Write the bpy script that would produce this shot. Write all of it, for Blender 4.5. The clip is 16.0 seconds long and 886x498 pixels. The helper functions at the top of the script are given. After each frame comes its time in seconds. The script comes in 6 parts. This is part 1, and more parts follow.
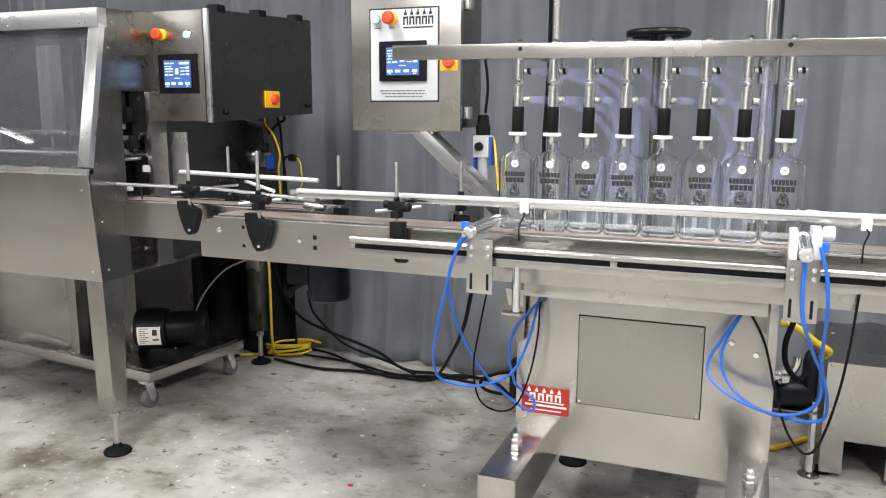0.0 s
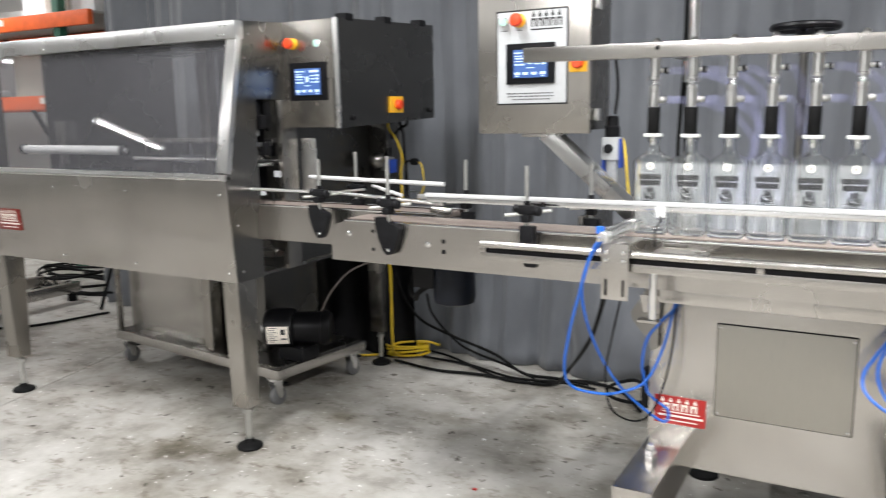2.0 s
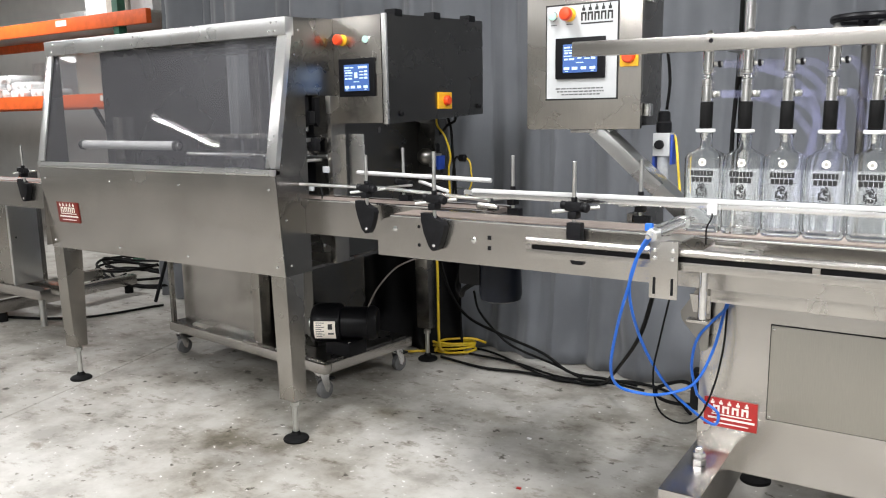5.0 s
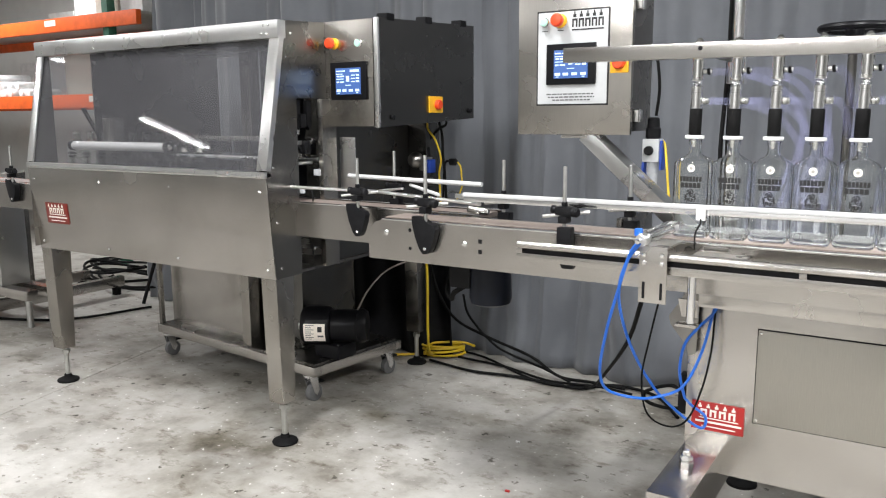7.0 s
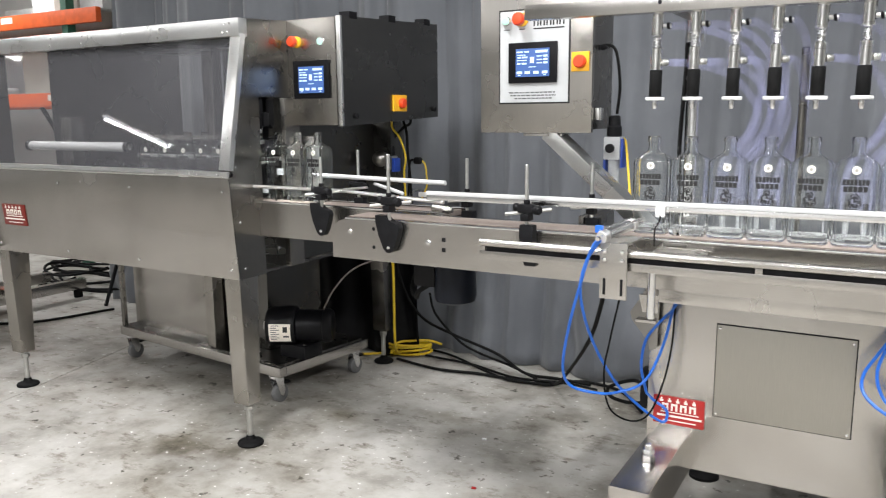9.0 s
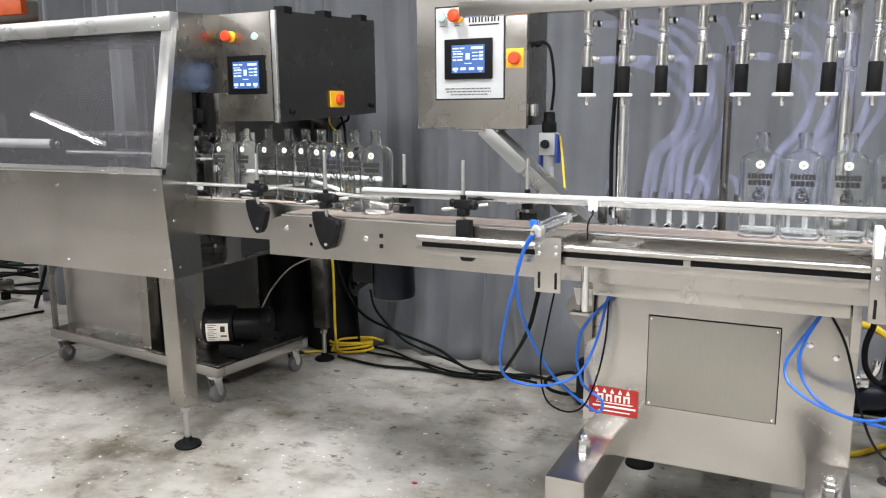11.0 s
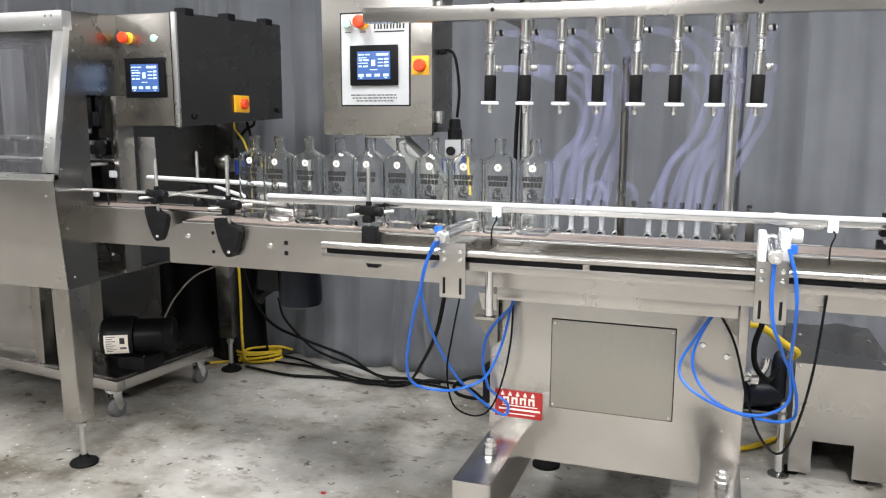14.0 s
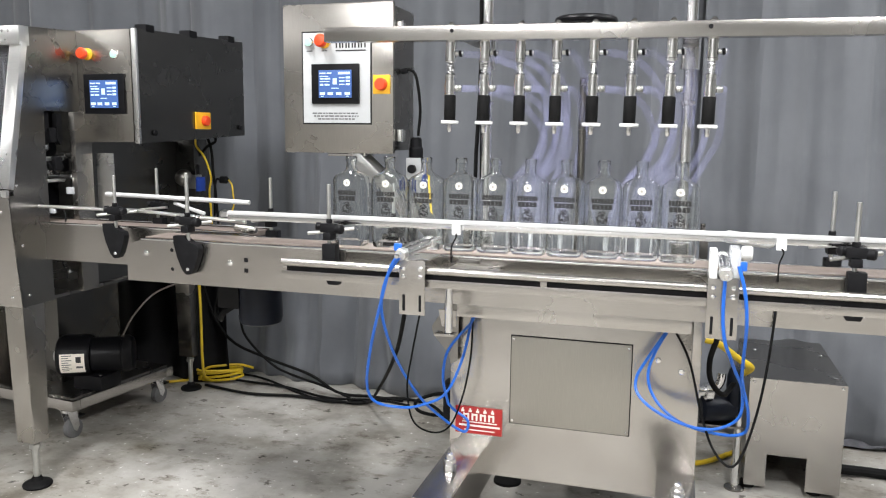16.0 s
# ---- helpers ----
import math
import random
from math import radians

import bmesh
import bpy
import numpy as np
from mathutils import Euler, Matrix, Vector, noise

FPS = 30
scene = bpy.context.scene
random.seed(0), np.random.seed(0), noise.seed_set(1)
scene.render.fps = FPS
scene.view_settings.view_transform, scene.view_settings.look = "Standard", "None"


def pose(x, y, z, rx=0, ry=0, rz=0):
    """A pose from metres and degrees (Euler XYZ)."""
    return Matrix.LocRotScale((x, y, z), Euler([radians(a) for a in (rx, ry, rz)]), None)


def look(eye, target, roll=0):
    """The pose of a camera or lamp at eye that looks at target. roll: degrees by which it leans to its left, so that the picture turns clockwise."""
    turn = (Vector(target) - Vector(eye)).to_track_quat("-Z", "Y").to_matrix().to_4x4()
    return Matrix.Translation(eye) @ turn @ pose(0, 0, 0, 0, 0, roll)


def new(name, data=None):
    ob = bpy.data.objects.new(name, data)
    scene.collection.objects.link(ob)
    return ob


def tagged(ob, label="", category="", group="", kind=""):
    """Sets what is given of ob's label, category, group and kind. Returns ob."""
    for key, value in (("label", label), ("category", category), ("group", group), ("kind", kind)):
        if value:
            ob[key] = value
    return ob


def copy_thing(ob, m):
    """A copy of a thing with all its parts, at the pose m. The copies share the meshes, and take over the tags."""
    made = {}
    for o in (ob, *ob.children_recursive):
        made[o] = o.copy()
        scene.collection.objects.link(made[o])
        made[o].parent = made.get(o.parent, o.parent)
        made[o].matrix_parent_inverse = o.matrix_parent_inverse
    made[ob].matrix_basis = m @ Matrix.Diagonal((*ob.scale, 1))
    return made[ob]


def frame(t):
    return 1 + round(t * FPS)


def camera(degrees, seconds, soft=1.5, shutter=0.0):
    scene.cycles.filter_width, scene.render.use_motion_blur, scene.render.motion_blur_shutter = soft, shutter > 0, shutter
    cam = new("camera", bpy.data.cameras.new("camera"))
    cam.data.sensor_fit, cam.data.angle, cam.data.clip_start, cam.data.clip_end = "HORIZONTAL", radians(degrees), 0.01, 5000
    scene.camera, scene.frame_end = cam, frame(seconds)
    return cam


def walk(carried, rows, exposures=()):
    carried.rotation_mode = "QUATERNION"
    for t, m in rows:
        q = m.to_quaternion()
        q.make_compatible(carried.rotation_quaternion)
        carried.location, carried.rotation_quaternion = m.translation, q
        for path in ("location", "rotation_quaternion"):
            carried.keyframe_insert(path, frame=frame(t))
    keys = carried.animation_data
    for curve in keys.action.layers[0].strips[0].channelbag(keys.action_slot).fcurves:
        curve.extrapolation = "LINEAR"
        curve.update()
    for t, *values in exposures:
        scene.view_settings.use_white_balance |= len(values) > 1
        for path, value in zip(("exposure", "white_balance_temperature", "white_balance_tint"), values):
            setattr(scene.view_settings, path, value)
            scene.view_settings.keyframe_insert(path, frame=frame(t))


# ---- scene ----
cam = camera(58.8, 16.0, soft=1.1, shutter=0.5)
PATH = [
    (0, (0.177, 0.455, 1.237), (-0.544, 2.289, 0.894), 0.2),
    (0.5, (0.176, 0.454, 1.233), (-0.552, 2.285, 0.888), 0.1),
    (1, (0.17, 0.454, 1.237), (-0.556, 2.285, 0.889), 0.2),
    (1.5, (0.154, 0.452, 1.244), (-0.612, 2.267, 0.896), -0.1),
    (2, (0.113, 0.443, 1.243), (-0.852, 2.162, 0.905), -0.9),
    (2.5, (0.105, 0.437, 1.238), (-0.972, 2.09, 0.911), -0.5),
    (3, (0.106, 0.446, 1.235), (-0.992, 2.085, 0.91), -0.6),
    (3.5, (0.11, 0.454, 1.234), (-0.988, 2.092, 0.904), -0.8),
    (4, (0.114, 0.459, 1.235), (-0.977, 2.101, 0.898), -0.9),
    (4.5, (0.115, 0.46, 1.235), (-0.966, 2.108, 0.894), -0.9),
    (5, (0.117, 0.459, 1.235), (-0.956, 2.112, 0.894), -0.9),
    (7.5, (0.117, 0.444, 1.238), (-0.928, 2.117, 0.907), -0.4),
    (8, (0.118, 0.447, 1.239), (-0.923, 2.122, 0.907), -0.6),
    (8.5, (0.123, 0.45, 1.237), (-0.901, 2.136, 0.904), -0.7),
    (9, (0.132, 0.451, 1.236), (-0.849, 2.161, 0.9), -0.5),
    (11.5, (0.15, 0.453, 1.234), (-0.688, 2.235, 0.886), -0.3),
    (12, (0.146, 0.451, 1.233), (-0.682, 2.238, 0.883), -0.1),
    (12.5, (0.153, 0.453, 1.23), (-0.656, 2.249, 0.881), -0.1),
    (13, (0.16, 0.453, 1.229), (-0.597, 2.272, 0.883), 0.1),
    (13.5, (0.168, 0.457, 1.229), (-0.529, 2.3, 0.89), 0.2),
    (14, (0.171, 0.459, 1.233), (-0.482, 2.321, 0.904), 0.2),
    (14.5, (0.175, 0.453, 1.235), (-0.463, 2.323, 0.927), 0.3),
    (15, (0.182, 0.449, 1.234), (-0.443, 2.327, 0.945), 0.2),
    (15.5, (0.187, 0.449, 1.235), (-0.395, 2.341, 0.951), 0.6),
    (16, (0.19, 0.448, 1.236), (-0.382, 2.343, 0.951), 0.6),
]
walk(cam, [(t, look(eye, target, roll)) for t, eye, target, roll in PATH])

# ---------------------------------------------------------------- light
def setup_light():
    world = bpy.data.worlds.new("world")
    world.use_nodes = True
    scene.world = world
    bg = world.node_tree.nodes["Background"]
    bg.inputs["Color"].default_value = (0.9, 0.95, 1.0, 1)
    bg.inputs["Strength"].default_value = 0.03


LAMP_POWER = 85
# x, y and relative output of each tube, set to balance brightness by area
# the two beyond x = -8 follow window reflections; the others are added, unseen
LAMPS = [(-3.9, 1.5, 0.35), (-1.5, 1.6, 1.15), (0.7, 1.0, 1.5), (-5.6, -2.2, 0.5), (-1.8, -2.2, 1.5), (1.7, -1.2, 1.9), (-9.4, -2.85, 1.0), (-8.65, 0.1, 0.8), (-7.2, 3.9, 1.3), (2.6, 3.1, 1.25), (-1.8, -5.0, 1.5)]
CEIL = 4.2


# ---------------------------------------------------------------- materials
def material(name):
    m = bpy.data.materials.new(name)
    m.use_nodes = True
    nt = m.node_tree
    return m, nt, nt.nodes["Principled BSDF"]


def node(nt, kind, **sets):
    n = nt.nodes.new(kind)
    for k, v in sets.items():
        n.inputs[k.replace("_", " ")].default_value = v
    return n


def coords(nt, scale=(1, 1, 1)):
    tc = nt.nodes.new("ShaderNodeTexCoord")
    mp = nt.nodes.new("ShaderNodeMapping")
    mp.inputs["Scale"].default_value = scale
    nt.links.new(tc.outputs["Object"], mp.inputs["Vector"])
    return mp.outputs["Vector"]


def ramp(nt, fac, stops):
    r = nt.nodes.new("ShaderNodeValToRGB")
    while len(r.color_ramp.elements) < len(stops):
        r.color_ramp.elements.new(0.5)
    for e, (p, c) in zip(r.color_ramp.elements, stops):
        e.position, e.color = p, (*c, 1)
    nt.links.new(fac, r.inputs["Fac"])
    return r.outputs["Color"]


def noise_out(nt, vec, scale, detail=4, rough=0.6):
    n = node(nt, "ShaderNodeTexNoise", Scale=scale, Detail=detail, Roughness=rough)
    nt.links.new(vec, n.inputs["Vector"])
    return n.outputs["Fac"]


def bump(nt, bsdf, height, strength=0.2, dist=0.002):
    b = node(nt, "ShaderNodeBump", Strength=strength, Distance=dist)
    nt.links.new(height, b.inputs["Height"])
    nt.links.new(b.outputs["Normal"], bsdf.inputs["Normal"])


def simple(name, col, rough=0.5, metal=0.0, vary=0.15, scale=30, bumpy=0.0, shine=0.5):
    """Paint, plastic or rubber with faint mottling and uneven gloss."""
    m, nt, b = material(name)
    v = coords(nt)
    f = noise_out(nt, v, scale, 5)
    lo = tuple(c * (1 - vary) for c in col)
    hi = tuple(min(1, c * (1 + vary)) for c in col)
    nt.links.new(ramp(nt, f, [(0.3, lo), (0.7, hi)]), b.inputs["Base Color"])
    g = noise_out(nt, v, scale * 0.3, 3)
    mr = node(nt, "ShaderNodeMapRange")
    mr.inputs["To Min"].default_value, mr.inputs["To Max"].default_value = max(0, rough - 0.08), min(1, rough + 0.1)
    nt.links.new(g, mr.inputs["Value"])
    nt.links.new(mr.outputs["Result"], b.inputs["Roughness"])
    b.inputs["Metallic"].default_value = metal
    b.inputs["Specular IOR Level"].default_value = shine
    if bumpy:
        bump(nt, b, f, bumpy)
    return m


def brushed(name, col, rough=0.32, grain=(2, 60, 60), clouding=0.12, relief=0.03):
    """Brushed sheet metal: long fine grain, handling marks and cloudy reflections in the colour."""
    m, nt, b = material(name)
    v = coords(nt, grain)
    g = noise_out(nt, v, 14, 6, 0.7)
    v2 = coords(nt)
    cloud = noise_out(nt, v2, 3.2, 4, 0.55)
    mix = nt.nodes.new("ShaderNodeMix")
    mix.data_type = "RGBA"
    lo, hi = tuple(c * (1 - clouding) for c in col), tuple(min(1, c * (1 + clouding)) for c in col)
    nt.links.new(ramp(nt, cloud, [(0.3, lo), (0.72, hi)]), mix.inputs["A"])
    nt.links.new(ramp(nt, g, [(0.25, tuple(c * 0.82 for c in col)), (0.75, tuple(min(1, c * 1.12) for c in col))]), mix.inputs["B"])
    mix.inputs["Factor"].default_value = 0.45
    nt.links.new(mix.outputs["Result"], b.inputs["Base Color"])
    b.inputs["Metallic"].default_value = 1
    mr = node(nt, "ShaderNodeMapRange")
    mr.inputs["To Min"].default_value, mr.inputs["To Max"].default_value = rough - 0.08, rough + 0.13
    nt.links.new(cloud, mr.inputs["Value"])
    nt.links.new(mr.outputs["Result"], b.inputs["Roughness"])
    tangent = nt.nodes.new("ShaderNodeTangent")
    tangent.direction_type, tangent.axis = "RADIAL", "Z"
    nt.links.new(tangent.outputs["Tangent"], b.inputs["Tangent"])
    b.inputs["Anisotropic"].default_value = 0.55
    bump(nt, b, g, relief, 0.001)
    return m


def glassy(name, col, rough=0.02, ior=1.45):
    m, nt, b = material(name)
    b.inputs["Base Color"].default_value = (*col, 1)
    b.inputs["Roughness"].default_value = rough
    b.inputs["IOR"].default_value = ior
    b.inputs["Transmission Weight"].default_value = 1
    return m


def sheer(name, col, alpha, rough=0.2, even=False):
    m, nt, b = material(name)
    b.inputs["Base Color"].default_value = (*col, 1)
    b.inputs["Roughness"].default_value = rough
    f = noise_out(nt, coords(nt), 60, 4)
    mr = node(nt, "ShaderNodeMapRange")
    low, high = (alpha * 0.97, alpha * 1.03) if even else (alpha * 0.7, min(1, alpha * 1.3))
    mr.inputs["To Min"].default_value, mr.inputs["To Max"].default_value = low, high
    nt.links.new(f, mr.inputs["Value"])
    nt.links.new(mr.outputs["Result"], b.inputs["Alpha"])
    return m


def glow(name, col, strength):
    m, nt, b = material(name)
    b.inputs["Base Color"].default_value = (*(c * 0.3 for c in col), 1)
    b.inputs["Emission Color"].default_value = (*col, 1)
    b.inputs["Emission Strength"].default_value = strength
    return m


def concrete():
    m, nt, b = material("concrete_floor")
    v = coords(nt)
    big = noise_out(nt, v, 0.9, 5, 0.6)
    mid = noise_out(nt, v, 4.5, 6, 0.65)
    fine = noise_out(nt, v, 90, 4, 0.7)
    c1 = ramp(nt, big, [(0.36, (0.085, 0.073, 0.055)), (0.47, (0.25, 0.232, 0.20)), (0.60, (0.43, 0.415, 0.385))])
    c2 = ramp(nt, mid, [(0.36, (0.10, 0.09, 0.072)), (0.47, (0.30, 0.285, 0.255)), (0.60, (0.46, 0.45, 0.425))])
    mix = nt.nodes.new("ShaderNodeMix")
    mix.data_type, mix.inputs["Factor"].default_value = "RGBA", 0.45
    nt.links.new(c1, mix.inputs["A"])
    nt.links.new(c2, mix.inputs["B"])
    # dark droplets, scuffs and small pale chips
    speck = noise_out(nt, v, 15, 4, 0.6)
    dark = ramp(nt, speck, [(0.64, (1, 1, 1)), (0.67, (0.45, 0.43, 0.40)), (0.73, (0.16, 0.15, 0.14))])
    scuff = noise_out(nt, coords(nt, (1, 1.6, 1)), 7, 8, 0.72)
    scuffc = ramp(nt, scuff, [(0.54, (1, 1, 1)), (0.66, (0.50, 0.46, 0.41))])
    mul = nt.nodes.new("ShaderNodeMix")
    mul.data_type, mul.blend_type, mul.inputs["Factor"].default_value = "RGBA", "MULTIPLY", 1.0
    nt.links.new(mix.outputs["Result"], mul.inputs["A"])
    nt.links.new(dark, mul.inputs["B"])
    mul2 = nt.nodes.new("ShaderNodeMix")
    mul2.data_type, mul2.blend_type, mul2.inputs["Factor"].default_value = "RGBA", "MULTIPLY", 1.0
    nt.links.new(mul.outputs["Result"], mul2.inputs["A"])
    nt.links.new(scuffc, mul2.inputs["B"])
    # ragged dark patches: stains, with shade under conveyor and rinser painted in
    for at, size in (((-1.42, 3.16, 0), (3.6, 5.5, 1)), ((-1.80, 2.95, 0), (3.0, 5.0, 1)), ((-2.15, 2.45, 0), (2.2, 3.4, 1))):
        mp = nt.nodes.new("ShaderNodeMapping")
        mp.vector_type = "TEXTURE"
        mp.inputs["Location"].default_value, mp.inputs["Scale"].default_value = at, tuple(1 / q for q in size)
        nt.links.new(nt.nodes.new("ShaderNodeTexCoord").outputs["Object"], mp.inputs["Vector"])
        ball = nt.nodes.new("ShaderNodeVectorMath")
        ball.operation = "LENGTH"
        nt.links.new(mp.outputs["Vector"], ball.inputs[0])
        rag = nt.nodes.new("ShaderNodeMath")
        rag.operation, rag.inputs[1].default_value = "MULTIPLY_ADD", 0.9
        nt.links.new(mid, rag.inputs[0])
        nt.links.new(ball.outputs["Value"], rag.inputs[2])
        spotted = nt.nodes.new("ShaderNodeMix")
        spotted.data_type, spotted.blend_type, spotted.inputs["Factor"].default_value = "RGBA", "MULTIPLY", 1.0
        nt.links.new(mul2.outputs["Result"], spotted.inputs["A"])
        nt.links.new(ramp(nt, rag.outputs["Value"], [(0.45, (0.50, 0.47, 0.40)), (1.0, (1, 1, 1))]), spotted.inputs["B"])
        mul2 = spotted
    chip = noise_out(nt, v, 36, 3, 0.6)
    pale = nt.nodes.new("ShaderNodeMix")
    pale.data_type, pale.blend_type, pale.inputs["Factor"].default_value = "RGBA", "SCREEN", 1.0
    nt.links.new(mul2.outputs["Result"], pale.inputs["A"])
    nt.links.new(ramp(nt, chip, [(0.675, (0, 0, 0)), (0.70, (0.45, 0.45, 0.43))]), pale.inputs["B"])
    nt.links.new(pale.outputs["Result"], b.inputs["Base Color"])
    r = node(nt, "ShaderNodeMapRange")
    r.inputs["To Min"].default_value, r.inputs["To Max"].default_value = 0.38, 0.7
    nt.links.new(mid, r.inputs["Value"])
    nt.links.new(r.outputs["Result"], b.inputs["Roughness"])
    bump(nt, b, fine, 0.12, 0.002)
    return m


def curtain_cloth():
    m, nt, b = material("curtain_cloth")
    v = coords(nt)
    f = noise_out(nt, v, 2.0, 5, 0.6)
    w = noise_out(nt, coords(nt, (1, 1, 0.15)), 160, 3, 0.6)
    nt.links.new(ramp(nt, f, [(0.3, (0.088, 0.094, 0.106)), (0.7, (0.128, 0.135, 0.148))]), b.inputs["Base Color"])
    b.inputs["Roughness"].default_value = 0.72
    b.inputs["Sheen Weight"].default_value = 0.25
    bump(nt, b, w, 0.25, 0.002)
    return m


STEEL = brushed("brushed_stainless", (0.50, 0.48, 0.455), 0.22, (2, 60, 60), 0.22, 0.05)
# upright grain; its darker base also holds the weaker light on the legs
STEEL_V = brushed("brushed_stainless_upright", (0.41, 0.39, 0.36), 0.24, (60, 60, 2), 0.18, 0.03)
# dull steel; on inner and side sheets its dark base carries shade and reflections
STEEL_DARK = brushed("dull_shaded_stainless", (0.25, 0.24, 0.225), 0.25, (60, 60, 2), 0.14)
ALU = brushed("satin_aluminium", (0.80, 0.80, 0.79), 0.27, (2, 40, 40), 0.10)
CHROME = simple("polished_steel", (0.86, 0.86, 0.86), 0.17, 1.0, 0.05)
SLEEVE = simple("polished_steel_sleeve", (0.93, 0.93, 0.92), 0.13, 1.0, 0.06)
ZINC = simple("zinc_steel", (0.55, 0.55, 0.53), 0.38, 1.0, 0.12)
BLACK = simple("black_plastic", (0.008, 0.008, 0.009), 0.45, 0, 0.3, shine=0.14)
RUBBER = simple("black_rubber", (0.007, 0.007, 0.007), 0.62, 0, 0.3, shine=0.08)
GREYRUBBER = simple("grey_rubber", (0.11, 0.11, 0.11), 0.5, 0, 0.2)
BLACKPAINT = simple("black_enamel", (0.005, 0.005, 0.006), 0.36, 0, 0.3, shine=0.16)
BLUEPAINT = simple("dark_blue_enamel", (0.004, 0.006, 0.012), 0.42, 0, 0.25, shine=0.25)
WHITE = simple("white_plastic", (0.70, 0.70, 0.69), 0.38, 0, 0.05)
WHITEPAINT = simple("white_wall_paint", (0.74, 0.74, 0.72), 0.7, 0, 0.05, 4)
RAILWHITE = simple("white_guide_rail", (0.50, 0.50, 0.50), 0.3, 0, 0.06, 12)
COVERBLUE = simple("dark_blue_cover", (0.015, 0.05, 0.30), 0.4)
BLUE = simple("blue_hose", (0.012, 0.115, 0.52), 0.3, 0, 0.15, 20)
YELLOW = simple("yellow_cable", (0.66, 0.46, 0.02), 0.45, 0, 0.15, 20)
YELLOWPLATE = simple("yellow_switch_plate", (0.80, 0.42, 0.02), 0.4, 0, 0.05)
REDKNOB = simple("red_knob", (0.72, 0.06, 0.015), 0.35, 0, 0.08)
ORANGE = simple("orange_rack_paint", (0.74, 0.12, 0.02), 0.45, 0, 0.14, 14)
GREENPAINT = simple("green_rack_paint", (0.02, 0.10, 0.06), 0.5, 0, 0.2)
REDSIGN = simple("red_sign_plate", (0.36, 0.016, 0.014), 0.35, 0, 0.1)
# red plate again, browner: the rinser plate's reflections are in the colour
BROWNSIGN = simple("reflecting_red_sign_plate", (0.20, 0.025, 0.018), 0.3, 0.3, 0.1)
CREAM = simple("cream_print", (0.80, 0.74, 0.66), 0.4, 0, 0.04)
INK = simple("black_print", (0.012, 0.012, 0.012), 0.5, 0, 0.1)
GREYINK = simple("grey_print", (0.09, 0.09, 0.09), 0.5, 0, 0.3, 400)
CARD = simple("cardboard", (0.42, 0.38, 0.33), 0.8, 0, 0.15, 12)
PAPER = simple("white_sacks", (0.72, 0.72, 0.72), 0.6, 0, 0.1, 20)
LABELWHITE = simple("panel_overlay", (0.44, 0.45, 0.455), 0.4, 0, 0.04)
BELT = simple("conveyor_belt", (0.19, 0.155, 0.135), 0.42, 0, 0.2, 60, 0.1)
WALLGREY = simple("warehouse_wall", (0.62, 0.62, 0.61), 0.8, 0, 0.08, 2)
CEILPAINT = simple("ceiling_paint", (0.35, 0.35, 0.34), 0.85, 0, 0.05, 2)
GLASS = glassy("clear_bottle_glass", (0.97, 0.985, 0.98))
# the pane's grey base carries the haze of reflected light besides its tint
PANEGLASS = sheer("guard_pane", (0.13, 0.13, 0.14), 0.24, 0.0, True)
HOSE = sheer("clear_hose", (0.52, 0.54, 0.88), 0.13, 0.04, even=True)
CLEAR = sheer("clear_acrylic", (0.8, 0.82, 0.84), 0.45, 0.1)
FOAM = sheer("aerated_spirit", (0.84, 0.86, 0.86), 0.08, 0.6)
BOTTLEMARK = simple("pale_medallion", (0.80, 0.79, 0.70), 0.4, 0, 0.05)
SCREEN = glow("blue_screen", (0.07, 0.17, 0.50), 0.62)
SCREENLIT = glow("pale_screen_fields", (0.62, 0.80, 1.0), 1.1)
GREENLAMP = glow("green_pilot_lens", (0.6, 0.95, 0.8), 0.7)
TUBE = glow("lamp_diffuser", (1.0, 0.98, 0.95), 9.0)
CONCRETE = concrete()
CLOTH = curtain_cloth()


# ---------------------------------------------------------------- builders
def origin(ob):
    return ob.location + (origin(ob.parent) if ob.parent else Vector())


def mesh_of(bm, mat, name, smooth=True):
    me = bpy.data.meshes.new(name)
    bmesh.ops.recalc_face_normals(bm, faces=bm.faces)
    bm.to_mesh(me)
    bm.free()
    me.materials.append(mat)
    if smooth:
        for p in me.polygons:
            p.use_smooth = True
        me.set_sharp_from_angle(angle=radians(35))
    return me


def part(name, bm, mat, parent, label=""):
    ob = new(name, mesh_of(bm, mat, name))
    ob.parent = parent
    ob.location = -origin(parent)
    return tagged(ob, label)


def thing(name, at, label, category, group="", kind=""):
    ob = new(name)
    ob.empty_display_size = 0.05
    ob.location = at
    return tagged(ob, label, category, group, kind)


def solo(name, bm, mat, label, category, group="", kind=""):
    return tagged(new(name, mesh_of(bm, mat, name)), label, category, group, kind)


def structure(name, bm, mat, label, category="structure"):
    return solo(name, bm, mat, label, category, "", "structure")


def box(x0, x1, y0, y1, z0, z1, bev=0.0, bm=None, m=None):
    """An upright block, its edges rounded by bev."""
    b = bmesh.new()
    bmesh.ops.create_cube(b, size=1)
    for v in b.verts:
        v.co = ((x0, x1)[v.co.x > 0], (y0, y1)[v.co.y > 0], (z0, z1)[v.co.z > 0])
    if bev:
        bmesh.ops.bevel(b, geom=b.edges[:], offset=min(bev, 0.45 * min(x1 - x0, y1 - y0, z1 - z0)), segments=2, affect="EDGES", profile=0.7)
    if m:
        bmesh.ops.transform(b, matrix=m, verts=b.verts)
    return merge(bm, b)


def merge(bm, b):
    if bm is None:
        return b
    me = bpy.data.meshes.new("tmp")
    b.to_mesh(me)
    b.free()
    bm.from_mesh(me)
    bpy.data.meshes.remove(me)
    return bm


